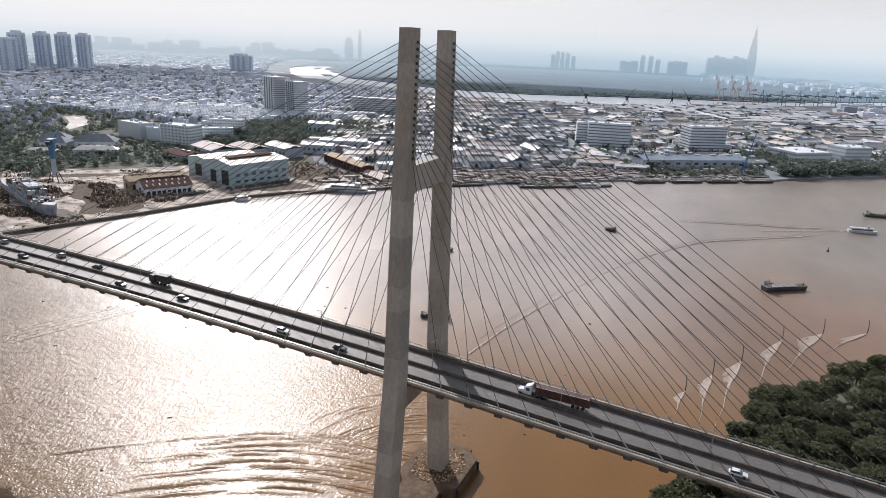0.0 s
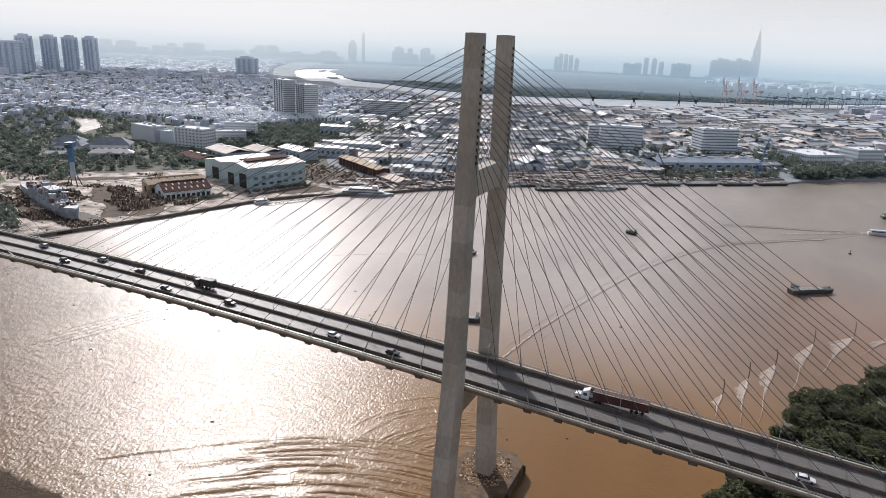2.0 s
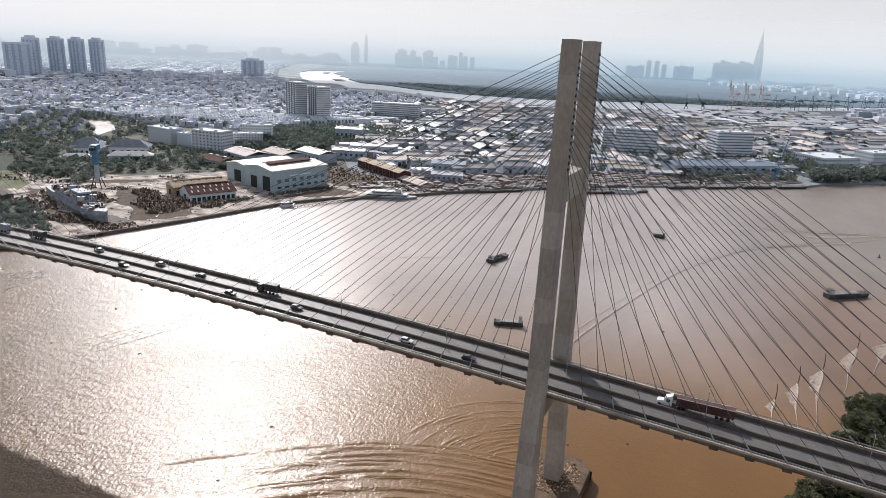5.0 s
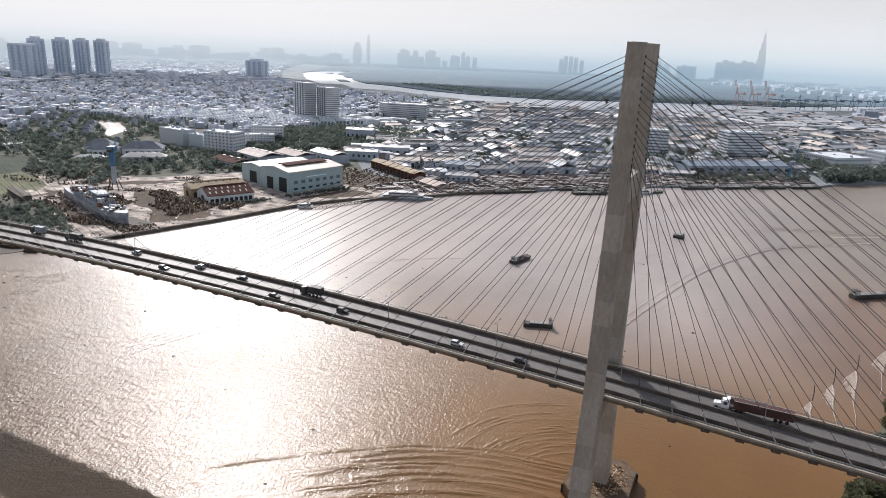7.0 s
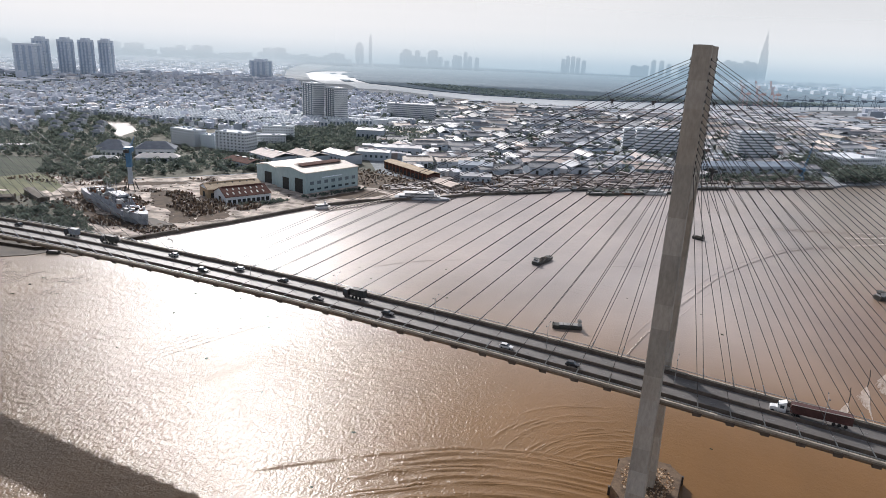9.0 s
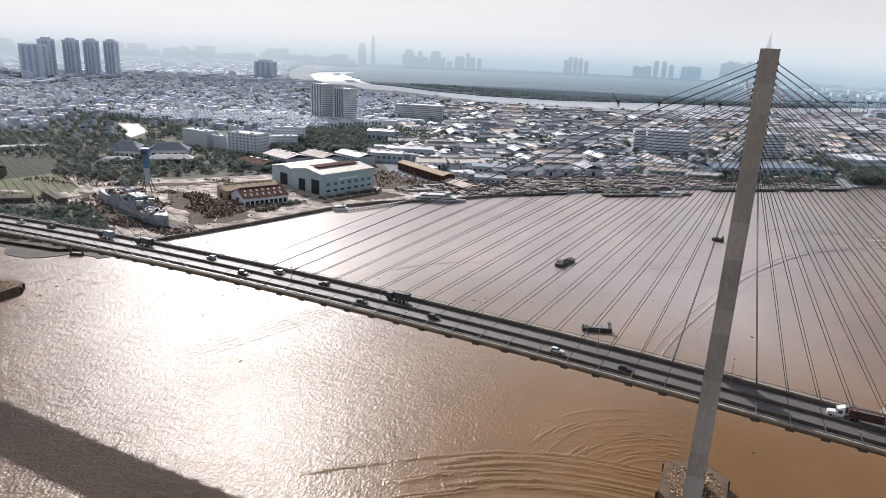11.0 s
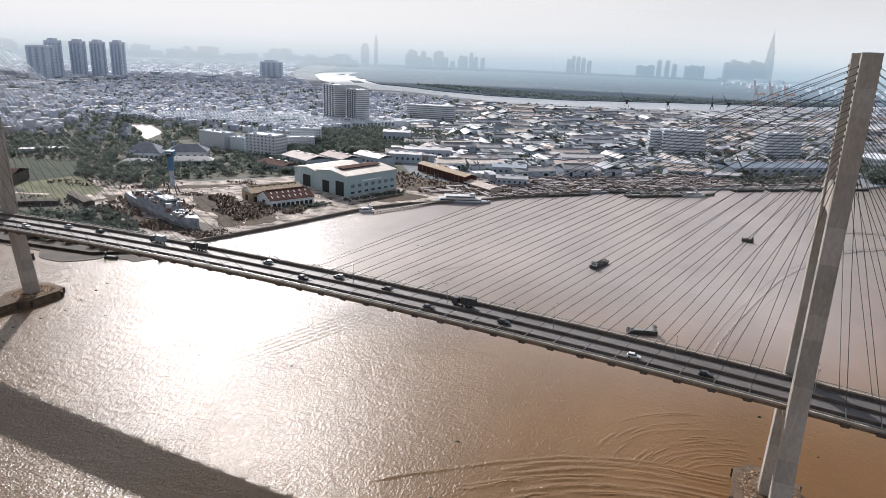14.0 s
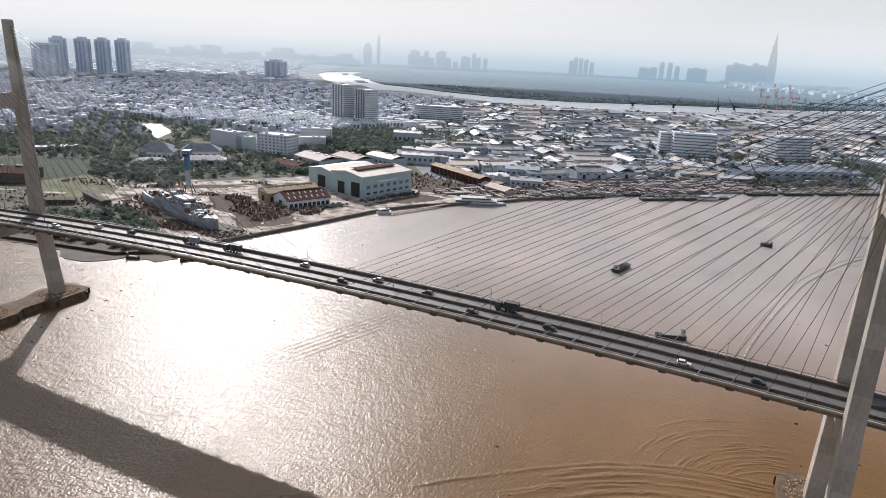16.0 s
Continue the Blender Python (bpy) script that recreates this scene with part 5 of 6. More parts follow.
def jib_crane(x, y, h, reach, az_, lift, paint, label, w=4.0, pedestal=False):
    e = thing("crane", (x, y, 2), label, "crane", "cranes of the yards", az_)
    m = Solid()
    foot = 0.2 if pedestal else 0.55
    for sx in (-1, 1):
        for sy in (-1, 1):
            m.tube((sx * w, sy * w, 0), (sx * w * 0.5, sy * w * 0.5, h * foot), 0.45, 5)
    part("portal", m, DARK if pedestal else paint, e)
    if pedestal:
        part("pedestal", Solid().tube((0, 0, h * 0.15), (0, 0, h * 0.62), 2.3, 12, 2.0), GREY_WALL, e, "thick grey round pedestal")
    part("tower", Solid().rings([chamfer_rect(0, 0, w * 0.45, w * 0.45, z, 0.3) for z in (h * 0.5, h * 0.8)]), paint, e)
    part("cab", Solid().box((1, 0, h * 0.8), (w * 1.8, w * 1.3, 4.5)), paint, e)
    j = Solid()
    p0, p1 = Vector((3, 0, h * 0.84)), Vector((3 + reach, 0, h * 0.84 + lift))
    for sy in (-1, 1):
        j.tube(p0 + Vector((0, sy * 1.3, 0)), p1, 0.28, 5)
    j.tube(p0 + Vector((0, 0, 2.2)), p1, 0.22, 5)
    for i in range(1, 9):
        q = p0.lerp(p1, i / 9)
        k = 1.3 * (1 - i / 9)
        j.tube(q + Vector((0, -k, 0)), q + Vector((0, k, 0)), 0.14, 4)
        j.tube(q + Vector((0, -k, 0)), p0.lerp(p1, (i - 0.6) / 9) + Vector((0, 0, 2.2 * (1 - i / 9))), 0.12, 4)
    part("jib", j, paint, e)
    part("hoist_rope", Solid().tube(p1, p1 - Vector((0, 0, lift + h * 0.4)), 0.08, 4), CABLE, e)
    part("counterweight", Solid().box((-5, 0, h * 0.8), (4, 4, 3)), DARK, e)


jib_crane(-512, 252, 46, 16, 120, 10, CRANE_BLUE, "tall blue slewing crane on a grey pedestal", 5.0, True)
jib_crane(76, 744, 16, 14, 60, 40, CRANE_BLUE, "dark blue wharf crane with raised jib", 3)
jib_crane(-24, 674, 14, 16, 150, 22, DARK, "dark wharf crane on the bank", 3)
def gantry_crane(x, y, h, paint, label, turn, raised=False):
    """A container crane: two leg frames, a long boom and an A-frame."""
    e = thing("gantry_crane", (x, y, 2), label, "crane", "quayside cranes", turn)
    for sx in (-1, 1):
        f = Solid()
        for sy in (-1, 1):
            f.tube((sx * 9, sy * 8, 0), (sx * 9, sy * 6, h * 0.62), 0.9, 4)
        f.tube((sx * 9, -8, h * 0.2), (sx * 9, 8, h * 0.2), 0.7, 4)
        f.tube((sx * 9, -8, h * 0.2), (sx * 9, 6, h * 0.62), 0.4, 4)
        part("leg_frame", f, paint, e)
    if raised:
        part("boom", Solid().tube((9, -2, h * 0.62), (24, -2, h * 1.2), 1.1, 4).tube((9, 2, h * 0.62), (24, 2, h * 1.2), 1.1, 4).box((-8, 0, h * 0.62), (34, 5, 2.4)), paint, e)
    else:
        part("boom", Solid().box((14, -2, h * 0.62), (84, 1.4, 2.4)).box((14, 2, h * 0.62), (84, 1.4, 2.4)), paint, e)
    part("a_frame", Solid().tube((9, -5, h * 0.62), (6, 0, h), 0.7, 4).tube((9, 5, h * 0.62), (6, 0, h), 0.7, 4).tube((6, 0, h), (48, 0, h * 0.64), 0.35, 4).tube((6, 0, h), (-26, 0, h * 0.64), 0.35, 4), paint, e)
    part("machinery_house", Solid().box((-18, 0, h * 0.64), (12, 7, 5)), paint, e)


for x, y in ((-30, 2015), (10, 2040), (50, 2075)):
    gantry_crane(x, y, 68, CRANE_RED, "tall red quayside crane with raised boom, its red paled for haze", 130, True)
for i in range(9):
    gantry_crane(90 + i * 52, 2105 + i * 52, 44, CRANE_GREY, "dark grey quayside crane in the distant port", 130)
for i, (x, y) in enumerate(((-250, 1760), (-140, 1830), (-100, 1880), (-350, 1700))):
    jib_crane(x, y, 22, 20, 40 + 60 * i, 26, DARK, "dark luffing crane at the far river", 5)

# long plates and beams laid out along the bank
for poly, n, seed in (([(-330, 400), (-252, 420), (-160, 520), (-40, 628), (-80, 690), (-200, 600), (-290, 510)], 620, 31), ([(-40, 634), (108, 748), (85, 795), (-80, 690)], 240, 32)):
    rg = random.Random(seed)
    s = Solid()
    k = 0
    while k < n:
        x, y = rg.uniform(-330, 110), rg.uniform(400, 780)
        if inside(poly, x, y):
            s.box((x, y, 2), (rg.uniform(5, 24), rg.uniform(1, 5), rg.uniform(0.3, 2.4)), rg.choice((38, 38, 20, -40)) + rg.uniform(-12, 12), rg.uniform(0.8, 1))
            k += 1
    tagged(part("steel_plates", s, PLATES), "grey and brown plates and beams stacked on the bank", "scrap", kind="stuff")

# debris in the yard
rng = random.Random(9)
def heap(poly, n, seed, top, label):
    rg = random.Random(seed)
    xs, ys = [p[0] for p in poly], [p[1] for p in poly]
    s = Solid()
    k = 0
    while k < n:
        x, y = rg.uniform(min(xs), max(xs)), rg.uniform(min(ys), max(ys))
        if inside(poly, x, y):
            s.box((x, y, 2), (rg.uniform(0.5, 3.4), rg.uniform(0.3, 1.5), rg.uniform(0.3, top) * rg.random() + 0.25), rg.uniform(0, 180), rg.uniform(0.15, 0.9))
            k += 1
    tagged(part("scrap_heap", s, SCRAP), label, "scrap", kind="stuff")


for i, (cx, cy, rx, ry) in enumerate(((-400, 236, 12, 30), (-440, 250, 16, 12), (-462, 262, 14, 10), (-412, 288, 10, 9), (-380, 262, 8, 14), (-498, 178, 26, 10), (-520, 214, 20, 9), (-486, 226, 14, 8), (-440, 160, 20, 8))):
    heap([(cx + rx * math.cos(q * 0.785), cy + ry * math.sin(q * 0.785)) for q in range(8)], 330, 300 + i, 4.6, "dark brown heap of scrap and timber in the yard")
heap([(-650, 222), (-560, 232), (-540, 292), (-625, 305)], 320, 61, 3.5, "small huts, carts and clutter on open ground")
heap([(-730, 120), (-560, 150), (-500, 170), (-520, 190), (-640, 180)], 260, 62, 2.5, "scattered huts and timber by the approach")
heap([(-440, 225), (-405, 215), (-395, 250), (-420, 275), (-450, 262)], 420, 4, 4.5, "brown heaps of scrap and timber in the yard")
for i in range(16):
    cx, cy = rng.uniform(-540, -370), rng.uniform(150, 330)
    if inside(YARD_POLY, cx, cy):
        heap([(cx - rng.uniform(6, 20), cy - 5), (cx + 4, cy - rng.uniform(5, 12)), (cx + rng.uniform(6, 20), cy + 4), (cx - 3, cy + rng.uniform(5, 14))], 90, 90 + i, 2.0, "low heap of yard scrap and timber")
heap([(-560, 200), (-470, 155), (-400, 125), (-380, 170), (-350, 290), (-330, 330), (-500, 330)], 260, 5, 1.0, "scattered yard debris and stacked plates")
heap([(-330, 395), (-250, 420), (-160, 520), (-40, 630), (-60, 660), (-200, 560), (-330, 470)], 900, 6, 4.0, "jumbled plates, sheds and gear along the bank")
heap([(-392, 415), (-345, 400), (-326, 440), (-345, 500), (-405, 480)], 420, 8, 3.4, "plates, frames and gear stacked between hall and slipway")
heap([(-300, 400), (-262, 420), (-240, 455), (-262, 470), (-305, 440)], 320, 10, 3.0, "timber and steel piled beside the slipway shed")
heap([(-40, 630), (110, 745), (100, 775), (-60, 670)], 260, 7, 3.0, "wharf clutter along the far bank")

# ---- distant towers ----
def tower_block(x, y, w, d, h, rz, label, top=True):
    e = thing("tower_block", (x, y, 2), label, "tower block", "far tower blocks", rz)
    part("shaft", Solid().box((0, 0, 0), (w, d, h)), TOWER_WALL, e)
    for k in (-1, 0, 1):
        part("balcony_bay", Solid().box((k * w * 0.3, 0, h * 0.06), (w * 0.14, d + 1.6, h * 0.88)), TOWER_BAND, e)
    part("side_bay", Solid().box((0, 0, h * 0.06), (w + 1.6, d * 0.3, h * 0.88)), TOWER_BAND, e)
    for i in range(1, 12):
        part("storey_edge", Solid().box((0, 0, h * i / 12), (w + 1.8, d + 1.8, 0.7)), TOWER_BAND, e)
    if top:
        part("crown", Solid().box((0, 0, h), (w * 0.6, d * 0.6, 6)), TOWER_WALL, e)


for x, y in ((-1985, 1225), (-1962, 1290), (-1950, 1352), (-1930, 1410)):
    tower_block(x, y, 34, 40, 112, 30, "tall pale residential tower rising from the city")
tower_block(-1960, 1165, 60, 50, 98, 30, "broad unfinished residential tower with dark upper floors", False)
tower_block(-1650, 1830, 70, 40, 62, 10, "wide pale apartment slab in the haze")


def far_tower(x, y, w, h, kind="plain"):
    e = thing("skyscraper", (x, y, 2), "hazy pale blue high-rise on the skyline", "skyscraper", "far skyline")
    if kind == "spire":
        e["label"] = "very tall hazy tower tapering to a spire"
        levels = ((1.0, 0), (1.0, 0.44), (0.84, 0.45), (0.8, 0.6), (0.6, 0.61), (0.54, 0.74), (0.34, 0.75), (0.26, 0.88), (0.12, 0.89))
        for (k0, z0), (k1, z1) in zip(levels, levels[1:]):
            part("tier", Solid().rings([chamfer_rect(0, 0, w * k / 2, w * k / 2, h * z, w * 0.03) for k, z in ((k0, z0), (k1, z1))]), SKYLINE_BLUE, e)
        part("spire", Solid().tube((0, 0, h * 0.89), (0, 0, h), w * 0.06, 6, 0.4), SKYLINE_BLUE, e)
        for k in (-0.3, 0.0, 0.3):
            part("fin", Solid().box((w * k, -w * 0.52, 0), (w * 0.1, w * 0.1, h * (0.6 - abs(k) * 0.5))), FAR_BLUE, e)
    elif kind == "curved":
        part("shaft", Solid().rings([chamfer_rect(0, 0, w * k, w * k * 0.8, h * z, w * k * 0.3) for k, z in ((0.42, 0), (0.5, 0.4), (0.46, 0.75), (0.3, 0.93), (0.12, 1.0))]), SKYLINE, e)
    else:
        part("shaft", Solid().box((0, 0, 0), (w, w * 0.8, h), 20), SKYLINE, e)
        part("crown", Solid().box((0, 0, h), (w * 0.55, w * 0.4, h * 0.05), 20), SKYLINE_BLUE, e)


far_tower(-5, 4480, 50, 318, "spire")
for i in range(7):
    far_tower(-240 + i * 36, 4470, 34, 108 + (i * 37) % 22)
for x, h in ((-1230, 84), (-1200, 104), (-1165, 102), (-1130, 96), (-1090, 80), (-760, 66), (-720, 62), (-690, 70), (-640, 104), (-590, 102), (-545, 84), (-470, 76), (-440, 82), (-410, 80), (-380, 78)):
    far_tower(x, 4430, 26 if h > 75 else 40, h)
far_tower(-2380, 3830, 22, 190, "curved")
far_tower(-2440, 3790, 52, 138, "curved")
rng = random.Random(15)
for i in range(46):
    a = radians(-34 - i * 0.62 + rng.uniform(-0.2, 0.2))
    r = rng.uniform(4300, 4550)
    far_tower(82 + r * math.sin(a), -168 + r * math.cos(a), rng.uniform(40, 90), rng.uniform(28, 85))
for i in range(26):
    a = radians(-26 + rng.uniform(-4, 4))
    far_tower(82 + 4480 * math.sin(a), -168 + 4480 * math.cos(a), rng.uniform(20, 40), rng.uniform(30, 105))
far_tower(930, 4350, 60, 70)
tower_block(560, 2700, 50, 36, 58, 0, "pale tower block beyond the port")
tower_block(620, 2750, 40, 36, 50, 0, "pale tower block beyond the port")

# ---- vehicles on the deck ----
def wheel_set(e, xs, y, r):
    for x in xs:
        for sy in (-1, 1):
            part("wheel", Solid().tube((x, sy * y - 0.13, r), (x, sy * y + 0.13, r), r, 10), TYRE, e)


def car(x, y, turn, paint, label):
    e = thing("car", (x, y, deck_z(x) + 0.05), label, "car", "cars on the bridge", turn)
    prof = [(-2.2, 0.35), (2.15, 0.35), (2.2, 0.75), (1.2, 0.95), (-2.1, 1.0), (-2.25, 0.7)]
    part("body", Solid().rings([[(a, b, z) for a, z in prof] for b in (-0.88, 0.88)]), paint, e)
    part("cabin", Solid().rings([[(a, b, z) for a, z in ((-1.9, 0.98), (0.95, 0.94), (0.3, 1.5), (-1.6, 1.55))] for b in (-0.78, 0.78)]), GLASS_DARK, e)
    part("roof", Solid().box((-0.65, 0, 1.53), (1.9, 1.5, 0.06)), paint, e)
    wheel_set(e, (-1.35, 1.4), 0.8, 0.32)


def truck(x, y, turn, length, paint, cab, label):
    e = thing("truck", (x, y, deck_z(x) + 0.05), label, "truck", "trucks on the bridge", turn)
    part("chassis", Solid().box((0, 0, 0.75), (length, 1.0, 0.3)), DARK, e)
    part("load", Solid().box((-1.6, 0, 1.1), (length - 3.4, 2.45, 2.6)), paint, e)
    c = part("cab", Solid().rings([[(a, b, z) for a, z in ((0, 0.6), (2.3, 0.6), (2.4, 1.7), (2.0, 3.0), (0, 3.1))] for b in (-1.2, 1.2)]), cab, e, "", (length / 2 - 2.2, 0, 0))
    part("windscreen", Solid().box((2.12, 0, 1.8), (0.3, 2.1, 1.0)), GLASS_DARK, c)
    for sy in (-1, 1):
        part("side_window", Solid().box((1.1, sy * 1.2, 1.8), (1.1, 0.08, 0.9)), GLASS_DARK, c)
        part("side_rail", Solid().box((-1.6, sy * 1.24, 3.62), (length - 3.4, 0.12, 0.14)), CAP_CONC if length > 15 else DARK, e)
    for k in range(int(length / 1.6) - 2):
        part("rib", Solid().box((-length / 2 + 1.0 + k * 1.6, 0, 1.1), (0.12, 2.56, 2.5)), paint, e)
    if length > 15:
        part("bonnet", Solid().rings([[(a, b, z) for a, z in ((2.35, 0.6), (4.2, 0.6), (4.25, 1.5), (4.0, 1.75), (2.35, 1.9))] for b in (-1.0, 1.0)]), cab, c)
        part("air_deflector", Solid().rings([[(a, b, z) for a, z in ((0, 3.1), (1.7, 3.05), (0.2, 3.8), (0, 3.8))] for b in (-1.1, 1.1)]), cab, c)
        wheel_set(e, (length / 2 + 1.2, length / 2 - 5.4, -length / 2 + 4.6), 1.05, 0.5)
    wheel_set(e, (length / 2 - 1.0, length / 2 - 4.2, -length / 2 + 3.2, -length / 2 + 1.6), 1.05, 0.5)


truck(43, 3.6, 180, 19, CONTAINER, CAR_WHITE, "white-cabbed truck hauling a red container, darkened for its shaded side")
truck(-110, 4.5, 180, 9, HULL_DARK, CAR_DARK, "dark loaded tipper truck")
truck(-238, 4.6, 180, 9, HULL_DARK, CAR_DARK, "dark loaded tipper truck")
truck(-262, 4.6, 180, 8, HULL_GREY, CAR_DARK, "grey box truck crossing the bridge")
for x, y, t, m, d in ((-47, -4.6, 0, CAR_WHITE, "white"), (92, -4.8, 0, CAR_WHITE, "white"), (-25, -4.6, 0, CAR_DARK, "dark"), (-120, -4.8, 0, CAR_DARK, "dark"), (-92, -2.6, 0, CAR_DARK, "dark"),
                      (-142, 3.2, 180, CAR_DARK, "dark"), (-165, 5.0, 180, CAR_GREY, "silver"), (-176, -3.4, 0, CAR_DARK, "dark"), (-200, 4.8, 180, CAR_GREY, "silver"), (-300, 4.8, 180, CAR_DARK, "dark"), (-322, 4.6, 180, CAR_WHITE, "white"), (-342, -3.4, 0, CAR_WHITE, "white")):
    car(x, y, t, m, d + " car driving over the bridge")

# ---- sheds and roofs told apart on the far bank ----
def flat_hall(x, y, l, w, h, rz, roof, label, rise=0.12, name="warehouse", lights=3, wall=GREY_WALL):
    e = thing(name, (x, y, 2), label, "warehouse", "halls near the bank", rz)
    part("wall", Solid().box((0, 0, 0), (l, w, h)), wall, e)
    part("roof", Solid().gable((0, 0, h), (l, w), w * rise, 0, 0.8), roof, e)
    for i in range(6):
        part("window", Solid().box((-l * 0.42 + i * l * 0.168, -w / 2 - 0.04, h * 0.35), (l * 0.07, 0.14, h * 0.3)), GLASS_DARK, e)
    for i in range(lights):
        part("roof_light", Solid().box((-l * 0.3 + i * l * 0.3, 0, h + w * rise + 0.3), (l * 0.12, 2.2, 0.9)), ROOF_PALE, e)


flat_hall(-512, 462, 52, 34, 9, -20, ROOF_TAN, "pale roofed workshop behind the ship hall")
flat_hall(-478, 486, 46, 30, 10, -20, ROOF_TAN, "tan roofed workshop behind the ship hall")
flat_hall(-446, 512, 48, 26, 11, -20, ROOF_WARM, "cream gabled store behind the ship hall")
flat_hall(-520, 420, 44, 26, 6, -12, ROOF_RUST, "brown roofed stores beside trees")
flat_hall(-422, 552, 40, 18, 11, 20, ROOF_PALE, "white two-storey yard office")
flat_hall(-414, 600, 62, 22, 12, 25, ROOF_PALE, "long white factory with rows of windows")
flat_hall(-510, 690, 40, 20, 18, 20, ROOF_PALE, "white four-storey plant building")
flat_hall(-284, 556, 40, 24, 9, 20, GREY_WALL, "grey flat shed near the bank")
flat_hall(-260, 498, 34, 18, 7, 20, ROOF_PALE, "open shed with bright white roof")
flat_hall(-218, 640, 70, 24, 8, 30, ROOF_TAN, "long tan shed among scrap yards")
flat_hall(-18, 766, 86, 34, 9, 38, ROOF_BLUE, "long shed with blue-grey sheet roof")
flat_hall(36, 806, 82, 34, 9, 38, ROOF_BLUE, "long shed with blue-grey sheet roof")
flat_hall(-118, 722, 60, 18, 5, 22, ROOF_TAN, "low shed with pinkish flat roof")
flat_hall(-92, 696, 56, 20, 5, 22, ROOF_TAN, "low shed with pinkish flat roof")
flat_hall(-50, 694, 44, 18, 5, 22, ROOF_PALE, "low shed with cream flat roof")
flat_hall(-700, 196, 66, 34, 9, 30, ROOF_RUST, "long hall with red-brown roof beside the approach", wall=QUAY)
flat_hall(-574, 160, 34, 9, 3.5, 40, QUAY, "low dark shed in the scrub", lights=0, wall=QUAY)
flat_hall(-556, 188, 46, 8, 3.5, -20, QUAY, "long low shed in the scrub", lights=0, wall=QUAY)
for i in range(5):
    flat_hall(-1150 + i * 40, 736 + i * 14, 38, 14, 6, 20, ROOF_PALE, "row of long white-roofed market halls")

# rows of town houses
rng = random.Random(41)
row = 0
for r in range(9):
    for k in range(11):
        x, y = -1010 + k * 32 + r * 14, 640 + r * 26 + k * 9 + rng.uniform(-2, 2)
        if rng.random() < 0.12:
            continue
        e = thing("terrace_house", (x, y, 2), "terrace of narrow white town houses with flat roofs", "house", "rows of town houses", 16)
        part("body", Solid().box((0, 0, 0), (26, 9, 10)), WHITE_WALL, e)
        for j in range(4 if r < 6 else 0):
            part("stair_head", Solid().box((-9.6 + j * 6.4, 1, 10), (3.2, 4.5, 2.4)), WHITE_WALL, e)
            part("shaded_bay", Solid().box((-9.6 + j * 6.4, -4.45, 3.6), (3.6, 0.5, 5.2)), BAND_GLASS, e)

# villas among the trees
rng = random.Random(52)
villa_wall = Solid().box((0, 0, 0), (13, 11, 7)).mesh("wall")
villa_roof = Solid().rings([[(-7.4, -6.4, 7), (7.4, -6.4, 7), (7.4, 6.4, 7), (-7.4, 6.4, 7)], [(-3, -0.4, 10.4), (3, -0.4, 10.4), (3, 0.4, 10.4), (-3, 0.4, 10.4)]]).mesh("roof")
villa_bay = Solid().box((0, -5.6, 1), (6, 0.4, 5)).mesh("window")
villa_wall.materials.append(WHITE_WALL), villa_roof.materials.append(ROOF_SLATE), villa_bay.materials.append(BAND_GLASS)
for r in range(6):
    for k in range(9):
        x, y = -1165 + k * 42 + rng.uniform(-5, 5), 400 + r * 44 + k * 3 + rng.uniform(-6, 6)
        if any(inside(POND, x - q * 0.77, y + q * 0.64) for q in (-15, 0, 20, 40, 58)) or rng.random() < 0.15 or (x > -880 and y < 420):
            continue
        e = thing("villa", (x, y, 2), "white two-storey villa with a blue-grey hipped roof", "house", "villas among trees", 18 + rng.uniform(-8, 8))
        part("wall", villa_wall, WHITE_WALL, e), part("roof", villa_roof, ROOF_SLATE, e), part("window", villa_bay, BAND_GLASS, e)

# jetty in front of the ship hall
j = thing("jetty", (-308, 338, 0), "low concrete jetty on short piles", "jetty", "", 67)
part("deck", Solid().box((0, -3.2, 1.5), (84, 2.6, 0.5)), DECK_CONC, j)
for i in range(22):
    part("pile", Solid().box((-41 + i * 3.9, -3.2, -2), (0.6, 0.6, 3.6)), DARK, j)
    part("bollard", Solid().box((-41 + i * 3.9, -4.2, 2.0), (0.5, 0.5, 0.7)), CAP_CONC, j)


# ---- marks on the water ----
def smooth(points, n):
    """A soft curve through control points."""
    out = []
    for i in range(len(points) - 1):
        p0, p1, p2, p3 = (Vector(points[max(0, min(len(points) - 1, k))]) for k in (i - 1, i, i + 1, i + 2))
        for j in range(n):
            t = j / n
            out.append(0.5 * (2 * p1 + (p2 - p0) * t + (2 * p0 - 5 * p1 + 4 * p2 - p3) * t * t + (3 * p1 - p0 - 3 * p2 + p3) * t ** 3))
    out.append(Vector(points[-1]))
    return out


def ridge(s, points, width, height, rg):
    """A low rounded swell along a curve, dying out at both ends."""
    c = smooth(points, 8)
    n = len(c)
    rows = []
    for i, p in enumerate(c):
        d = (c[min(i + 1, n - 1)] - c[max(i - 1, 0)]).normalized()
        side = Vector((-d.y, d.x))
        k = math.sin(math.pi * i / (n - 1)) ** 0.6 if 0 < i < n - 1 else 0.0
        h, w = height * k * rg.uniform(0.8, 1.1), width * rg.uniform(0.9, 1.1)
        rows.append([(p.x + side.x * w * u, p.y + side.y * w * u, 0.004 + h * z) for u, z in ((-1, -0.02), (-0.6, 0.18), (-0.25, 0.75), (0, 1), (0.25, 0.75), (0.6, 0.18), (1, -0.02))])
    vs = [q for r in rows for q in r]
    s.add(vs, [(i * 7 + j, i * 7 + j + 1, (i + 1) * 7 + j + 1, (i + 1) * 7 + j) for i in range(n - 1) for j in range(6)])


rg = random.Random(8)
swell = Solid()
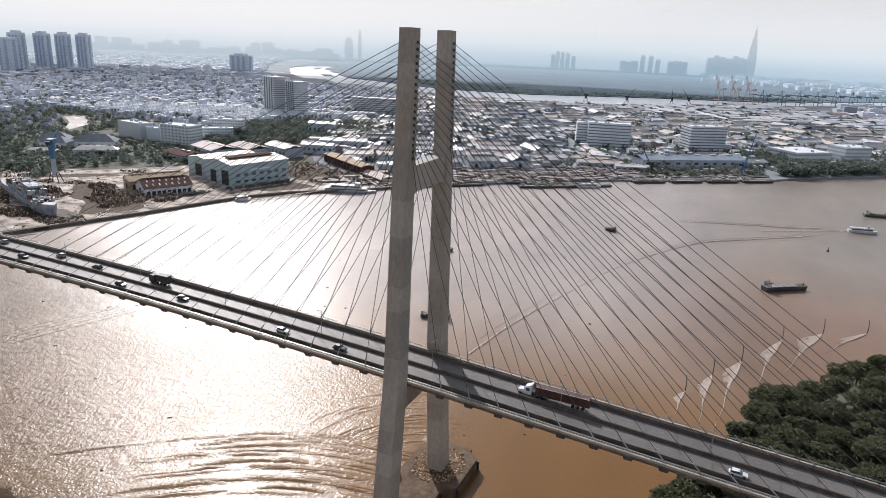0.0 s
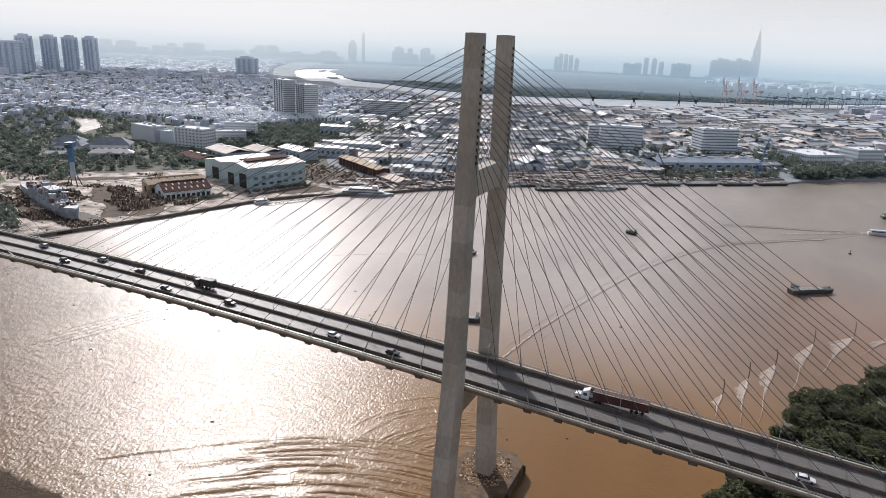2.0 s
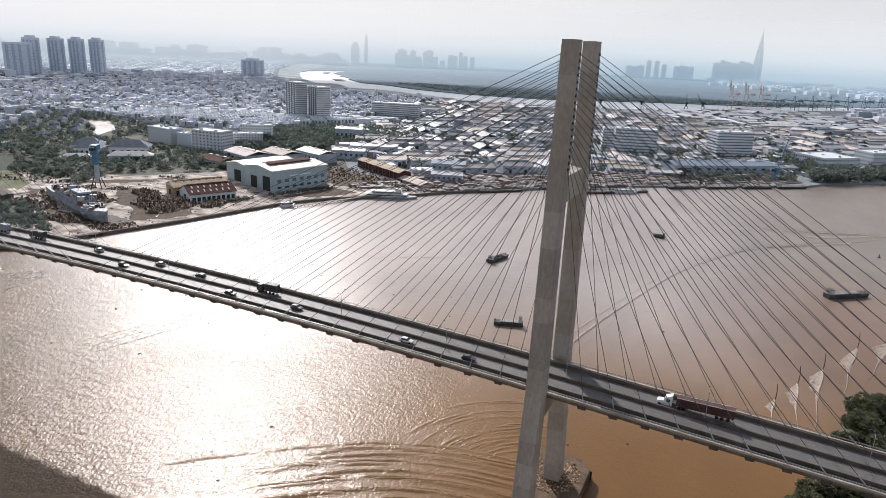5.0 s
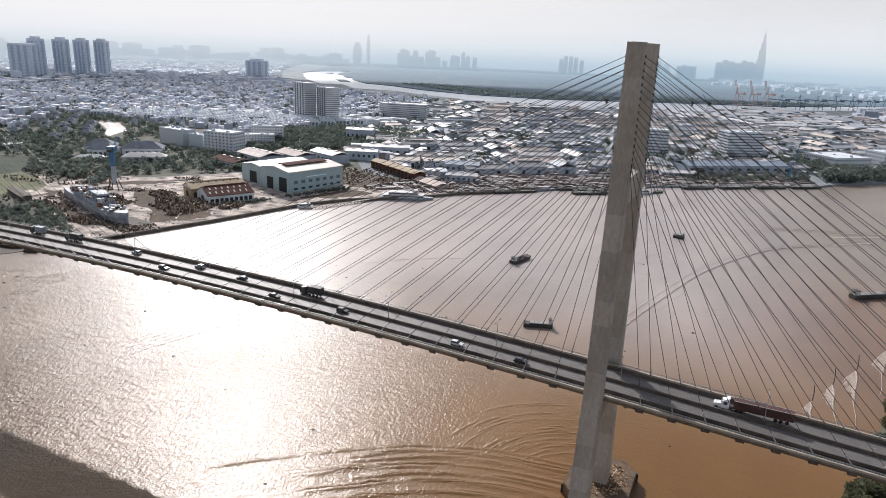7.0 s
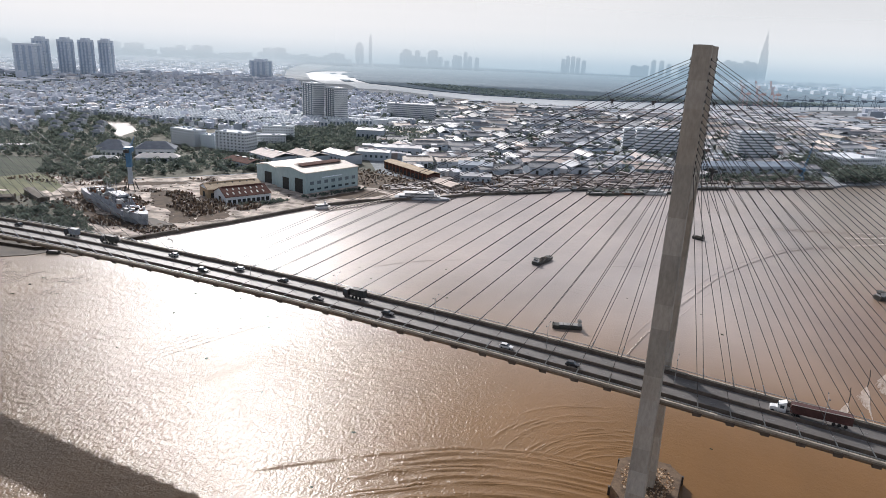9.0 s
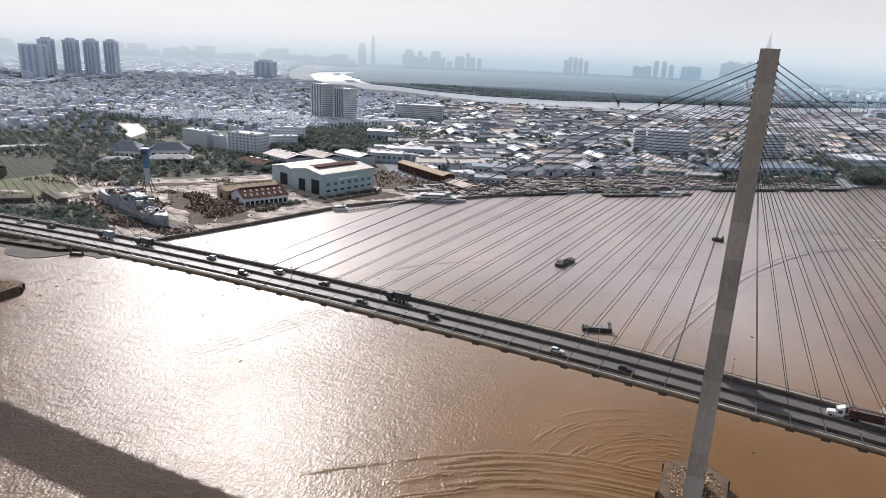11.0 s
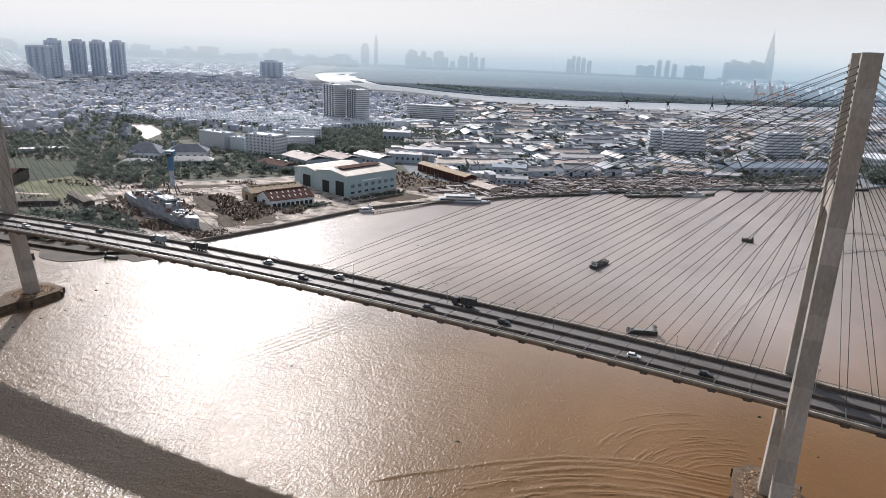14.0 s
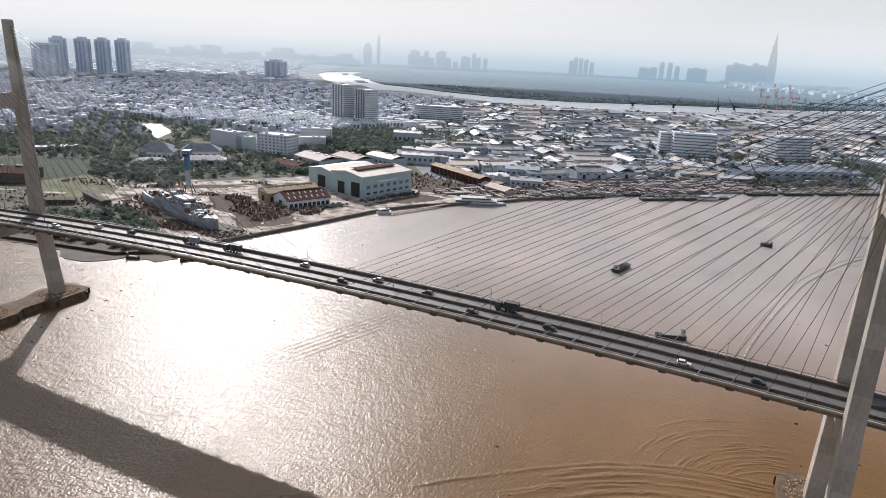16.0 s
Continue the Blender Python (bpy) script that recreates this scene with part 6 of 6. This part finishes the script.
def crest(u, o):
    """A place on the wave o metres out from the first crest off the pile cap; u runs along it."""
    c = smooth([(-128, -36), (-98, -10), (-70, 11), (-42, 23), (-8, 28)], 10)
    f = max(0.0, min(0.999, u)) * (len(c) - 1)
    p = c[int(f)].lerp(c[min(int(f) + 1, len(c) - 1)], f % 1)
    return (p.x + o * 0.42, p.y - o * 0.9)


for k in range(5):                       # the first crest, broken into lengths
    ridge(swell, [crest(0.2 * k + 0.055 * i, rg.uniform(-0.4, 0.4)) for i in range(5)], 2.0, 0.28, rg)
for k in range(150):                     # broken shorter waves behind it
    o, u0 = rg.choice((4, 8, 12, 17, 22, 28, 34, 41, 48, 56)) + rg.uniform(-1.2, 1.2), rg.uniform(0.2, 0.9)
    l = rg.uniform(0.08, 0.3)
    ridge(swell, [crest(u0 + l * i / 4, o + rg.uniform(-0.5, 0.5)) for i in range(5)], rg.uniform(1.4, 2.8), rg.uniform(0.14, 0.45), rg)
for k in range(64):                      # slack rings on its upstream side
    o, a0, a1 = rg.uniform(22, 62), rg.uniform(1.6, 2.7), rg.uniform(0.15, 0.5)
    ridge(swell, [(-4 + o * math.cos(a0 + a1 * i / 4), 14 + o * math.sin(a0 + a1 * i / 4)) for i in range(5)], rg.uniform(0.8, 1.6), rg.uniform(0.08, 0.24), rg)
for k in range(5):
    ridge(swell, [(-95 + k * 6, 200 + k * 7), (-78 + k * 4, 206 + k * 6), (-62 + k * 3, 203 + k * 6)], 0.8, 0.14, rg)
    ridge(swell, [(-238 + k * 3, 14 - k * 3), (-224 + k * 3, 60 - k * 3), (-208 + k * 3, 108 - k * 2)], 1.0, 0.16, rg)
tagged(part("water_swell", swell, WATER), "curved swells on the brown river", "water", kind="stuff")
wake = Solid()
MAIN_WAKE = [(172, 512), (132, 464), (94, 430), (55, 391), (18, 316), (0, 256), (-20, 168), (-28, 112)]
for d, w, h in ((0.0, 1.5, 0.6), (5.0, 1.2, 0.35), (-6.0, 1.0, 0.2)):
    ridge(wake, [(x - d * 0.9, y + d * 0.5) for x, y in MAIN_WAKE], w, h, rg)
for d, w, h in ((0.0, 1.4, 0.5), (6.0, 1.0, 0.3)):
    ridge(wake, [(166, 512 + d * 0.3), (128, 494 + d), (97, 484 + d), (60, 470 + d), (32, 459 + d), (0, 452 + d)], w, h, rg)
ridge(wake, [(-118, 252), (-150, 236), (-190, 205), (-225, 150)], 1.0, 0.3, rg)
ridge(wake, [(-100, 262), (-60, 275), (-30, 300), (-18, 330)], 0.9, 0.22, rg)
tagged(part("boat_wake", wake, WATER), "long curling wakes behind boats", "wake", kind="stuff")


def foam_trail(points, n, width, seed, label):
    """Broken flecks of foam scattered along a curve, thinning towards its end."""
    q = random.Random(seed)
    c = smooth(points, 12)
    s = Solid()
    for i in range(n):
        u = q.random() ** 1.7 * (len(c) - 2)
        p = c[int(u)].lerp(c[int(u) + 1], u % 1)
        d = (c[int(u) + 1] - c[int(u)]).normalized()
        o = q.gauss(0, width * (1.0 - 0.6 * u / len(c)))
        a, w = q.uniform(0.6, 2.6), q.uniform(0.12, 0.34)
        p = Vector((p.x - d.y * o, p.y + d.x * o))
        z = 0.35 + 0.001 * (i % 100)
        s.add([(p.x - d.x * a, p.y - d.y * a, z), (p.x - d.y * w, p.y + d.x * w, z), (p.x + d.x * a, p.y + d.y * a, z), (p.x + d.y * w, p.y - d.x * w, z)], [(0, 1, 2, 3)])
    tagged(part("foam_flecks", s, FOAM), label, "foam", kind="stuff")


foam_trail([(176, 516), (150, 500), (126, 482), (100, 466)], 420, 2.2, 71, "white foam churned up behind the launch")
foam_trail(MAIN_WAKE[1:], 420, 0.5, 72, "pale flecks along the crest of the wake")
foam_trail([(150, 508), (97, 484), (32, 459)], 160, 0.5, 73, "pale flecks along the second wake")

def fishing_stake(x, y, reach, side, height, seed):
    """A bent stake; a sheet of foam fans out to one side of the long streak behind it."""
    e = thing("fishing_stake", (x, y, 0), "tall bent dark stake trailing a fan of foam", "stake", "stakes in the current", 0)
    q = random.Random(seed)
    pole = Solid()
    pts = [Vector((0.25 * height * 0.12 * k * (3 - k), 0.12 * k, -2 + (height + 2) * k / 3)) for k in range(4)]
    for a, b_ in zip(pts, pts[1:]):
        pole.tube(a, b_, 0.22, 6, 0.16)
    part("pole", pole, DARK, e)
    fan = Solid()
    tail, wing = Vector(reach), Vector(side)
    for k in range(260):                 # strands of foam between the wing and the streak
        u = q.random() ** 0.8
        end = wing.lerp(tail * 0.6, u)
        t0 = q.uniform(0.0, 0.75)
        t1 = min(1.0, t0 + q.uniform(0.12, 0.4))
        a, b_ = end * t0, end * t1
        d = (b_ - a).normalized()
        w = q.uniform(0.12, 0.42) * (1.2 - t0)
        z = 0.03 + 0.0008 * k
        fan.add([(a.x, a.y, z), (b_.x - d.y * w, b_.y + d.x * w, z), (b_.x + d.y * w, b_.y - d.x * w, z)], [(0, 1, 2)])
    part("foam_fan", fan, FOAM, e, "pale foam spread downstream")
    streak = Solid()
    n = 26
    rows = []
    for k in range(n + 1):
        u = k / n
        c = tail * u + Vector((-tail.y, tail.x)) * 0.01 * math.sin(u * 9)
        w = 0.5 * (1 - u) ** 0.9 * q.uniform(0.4, 1.2) + 0.05
        rows.append([(c.x - w, c.y, 0.24), (c.x, c.y, 0.42 - 0.1 * u), (c.x + w, c.y, 0.24)])
    streak.add([p for r in rows for p in r], [(k * 3 + j, k * 3 + j + 1, k * 3 + j + 4, k * 3 + j + 3) for k in range(n) for j in (0, 1)])
    part("foam_streak", streak, FOAM, e, "long thin streak of foam")


for i, (x, y, reach, side, height) in enumerate(((72, 128, (-1.5, -23), (-4, -9), 8), (82, 151, (-2, -49), (-6, -14), 9), (94, 174, (-7, -65), (-8, -16), 9), (113, 214, (-12, -64), (-11, -25), 9),
                                                 (134, 236, (-21, -64), (-13, -15), 9), (157, 250, (-24, -42), (-16, -18), 8), (62, -6, (-2.4, -9), (-1.6, -3), 2), (70, -9, (-6, -12), (-1, -2), 2))):
    fishing_stake(x, y, reach, side, height, 60 + i)
rg = random.Random(12)
clump = []
for i in range(4):
    s = Solid()
    for q in range(14):
        a0, r = rg.uniform(0, 6.28), rg.uniform(0, 1)
        s.box((r * math.cos(a0), r * math.sin(a0) * 0.6, 0.0), (rg.uniform(0.3, 0.9), rg.uniform(0.3, 0.7), rg.uniform(0.1, 0.35)), rg.uniform(0, 90), 0.5)
    me = s.mesh("floating_weed")
    me.materials.append(WEED)
    clump.append(me)
spots = [(-352, -11), (-351, 3), (-350, 17), (-356, 31), (-362, 46), (-366, 57), (-368, 66), (-321, -37), (-340, -24)]
while len(spots) < 46:
    spots.append((rg.uniform(-330, 20), rg.uniform(-60, 300)))
for x, y in spots:
    ob = part("floating_weed", rg.choice(clump), WEED, None, "dark clump of drifting water weed", (x, y, 0.02))
    ob.rotation_euler = (0, 0, rg.uniform(0, 6.28))
    k = rg.uniform(0.5, 1.1)
    ob.scale = (k, k, k)
    tagged(ob, category="weed", kind="stuff")
b = thing("channel_buoy", (150, 428, 0), "small dark channel buoy on the river", "buoy")
part("float", Solid().tube((0, 0, -0.4), (0, 0, 0.9), 1.2, 10, 1.0), DARK, b)
part("top_mark", Solid().tube((0, 0, 0.9), (0, 0, 3.6), 0.3, 6, 0.15), HULL_RUST, b)
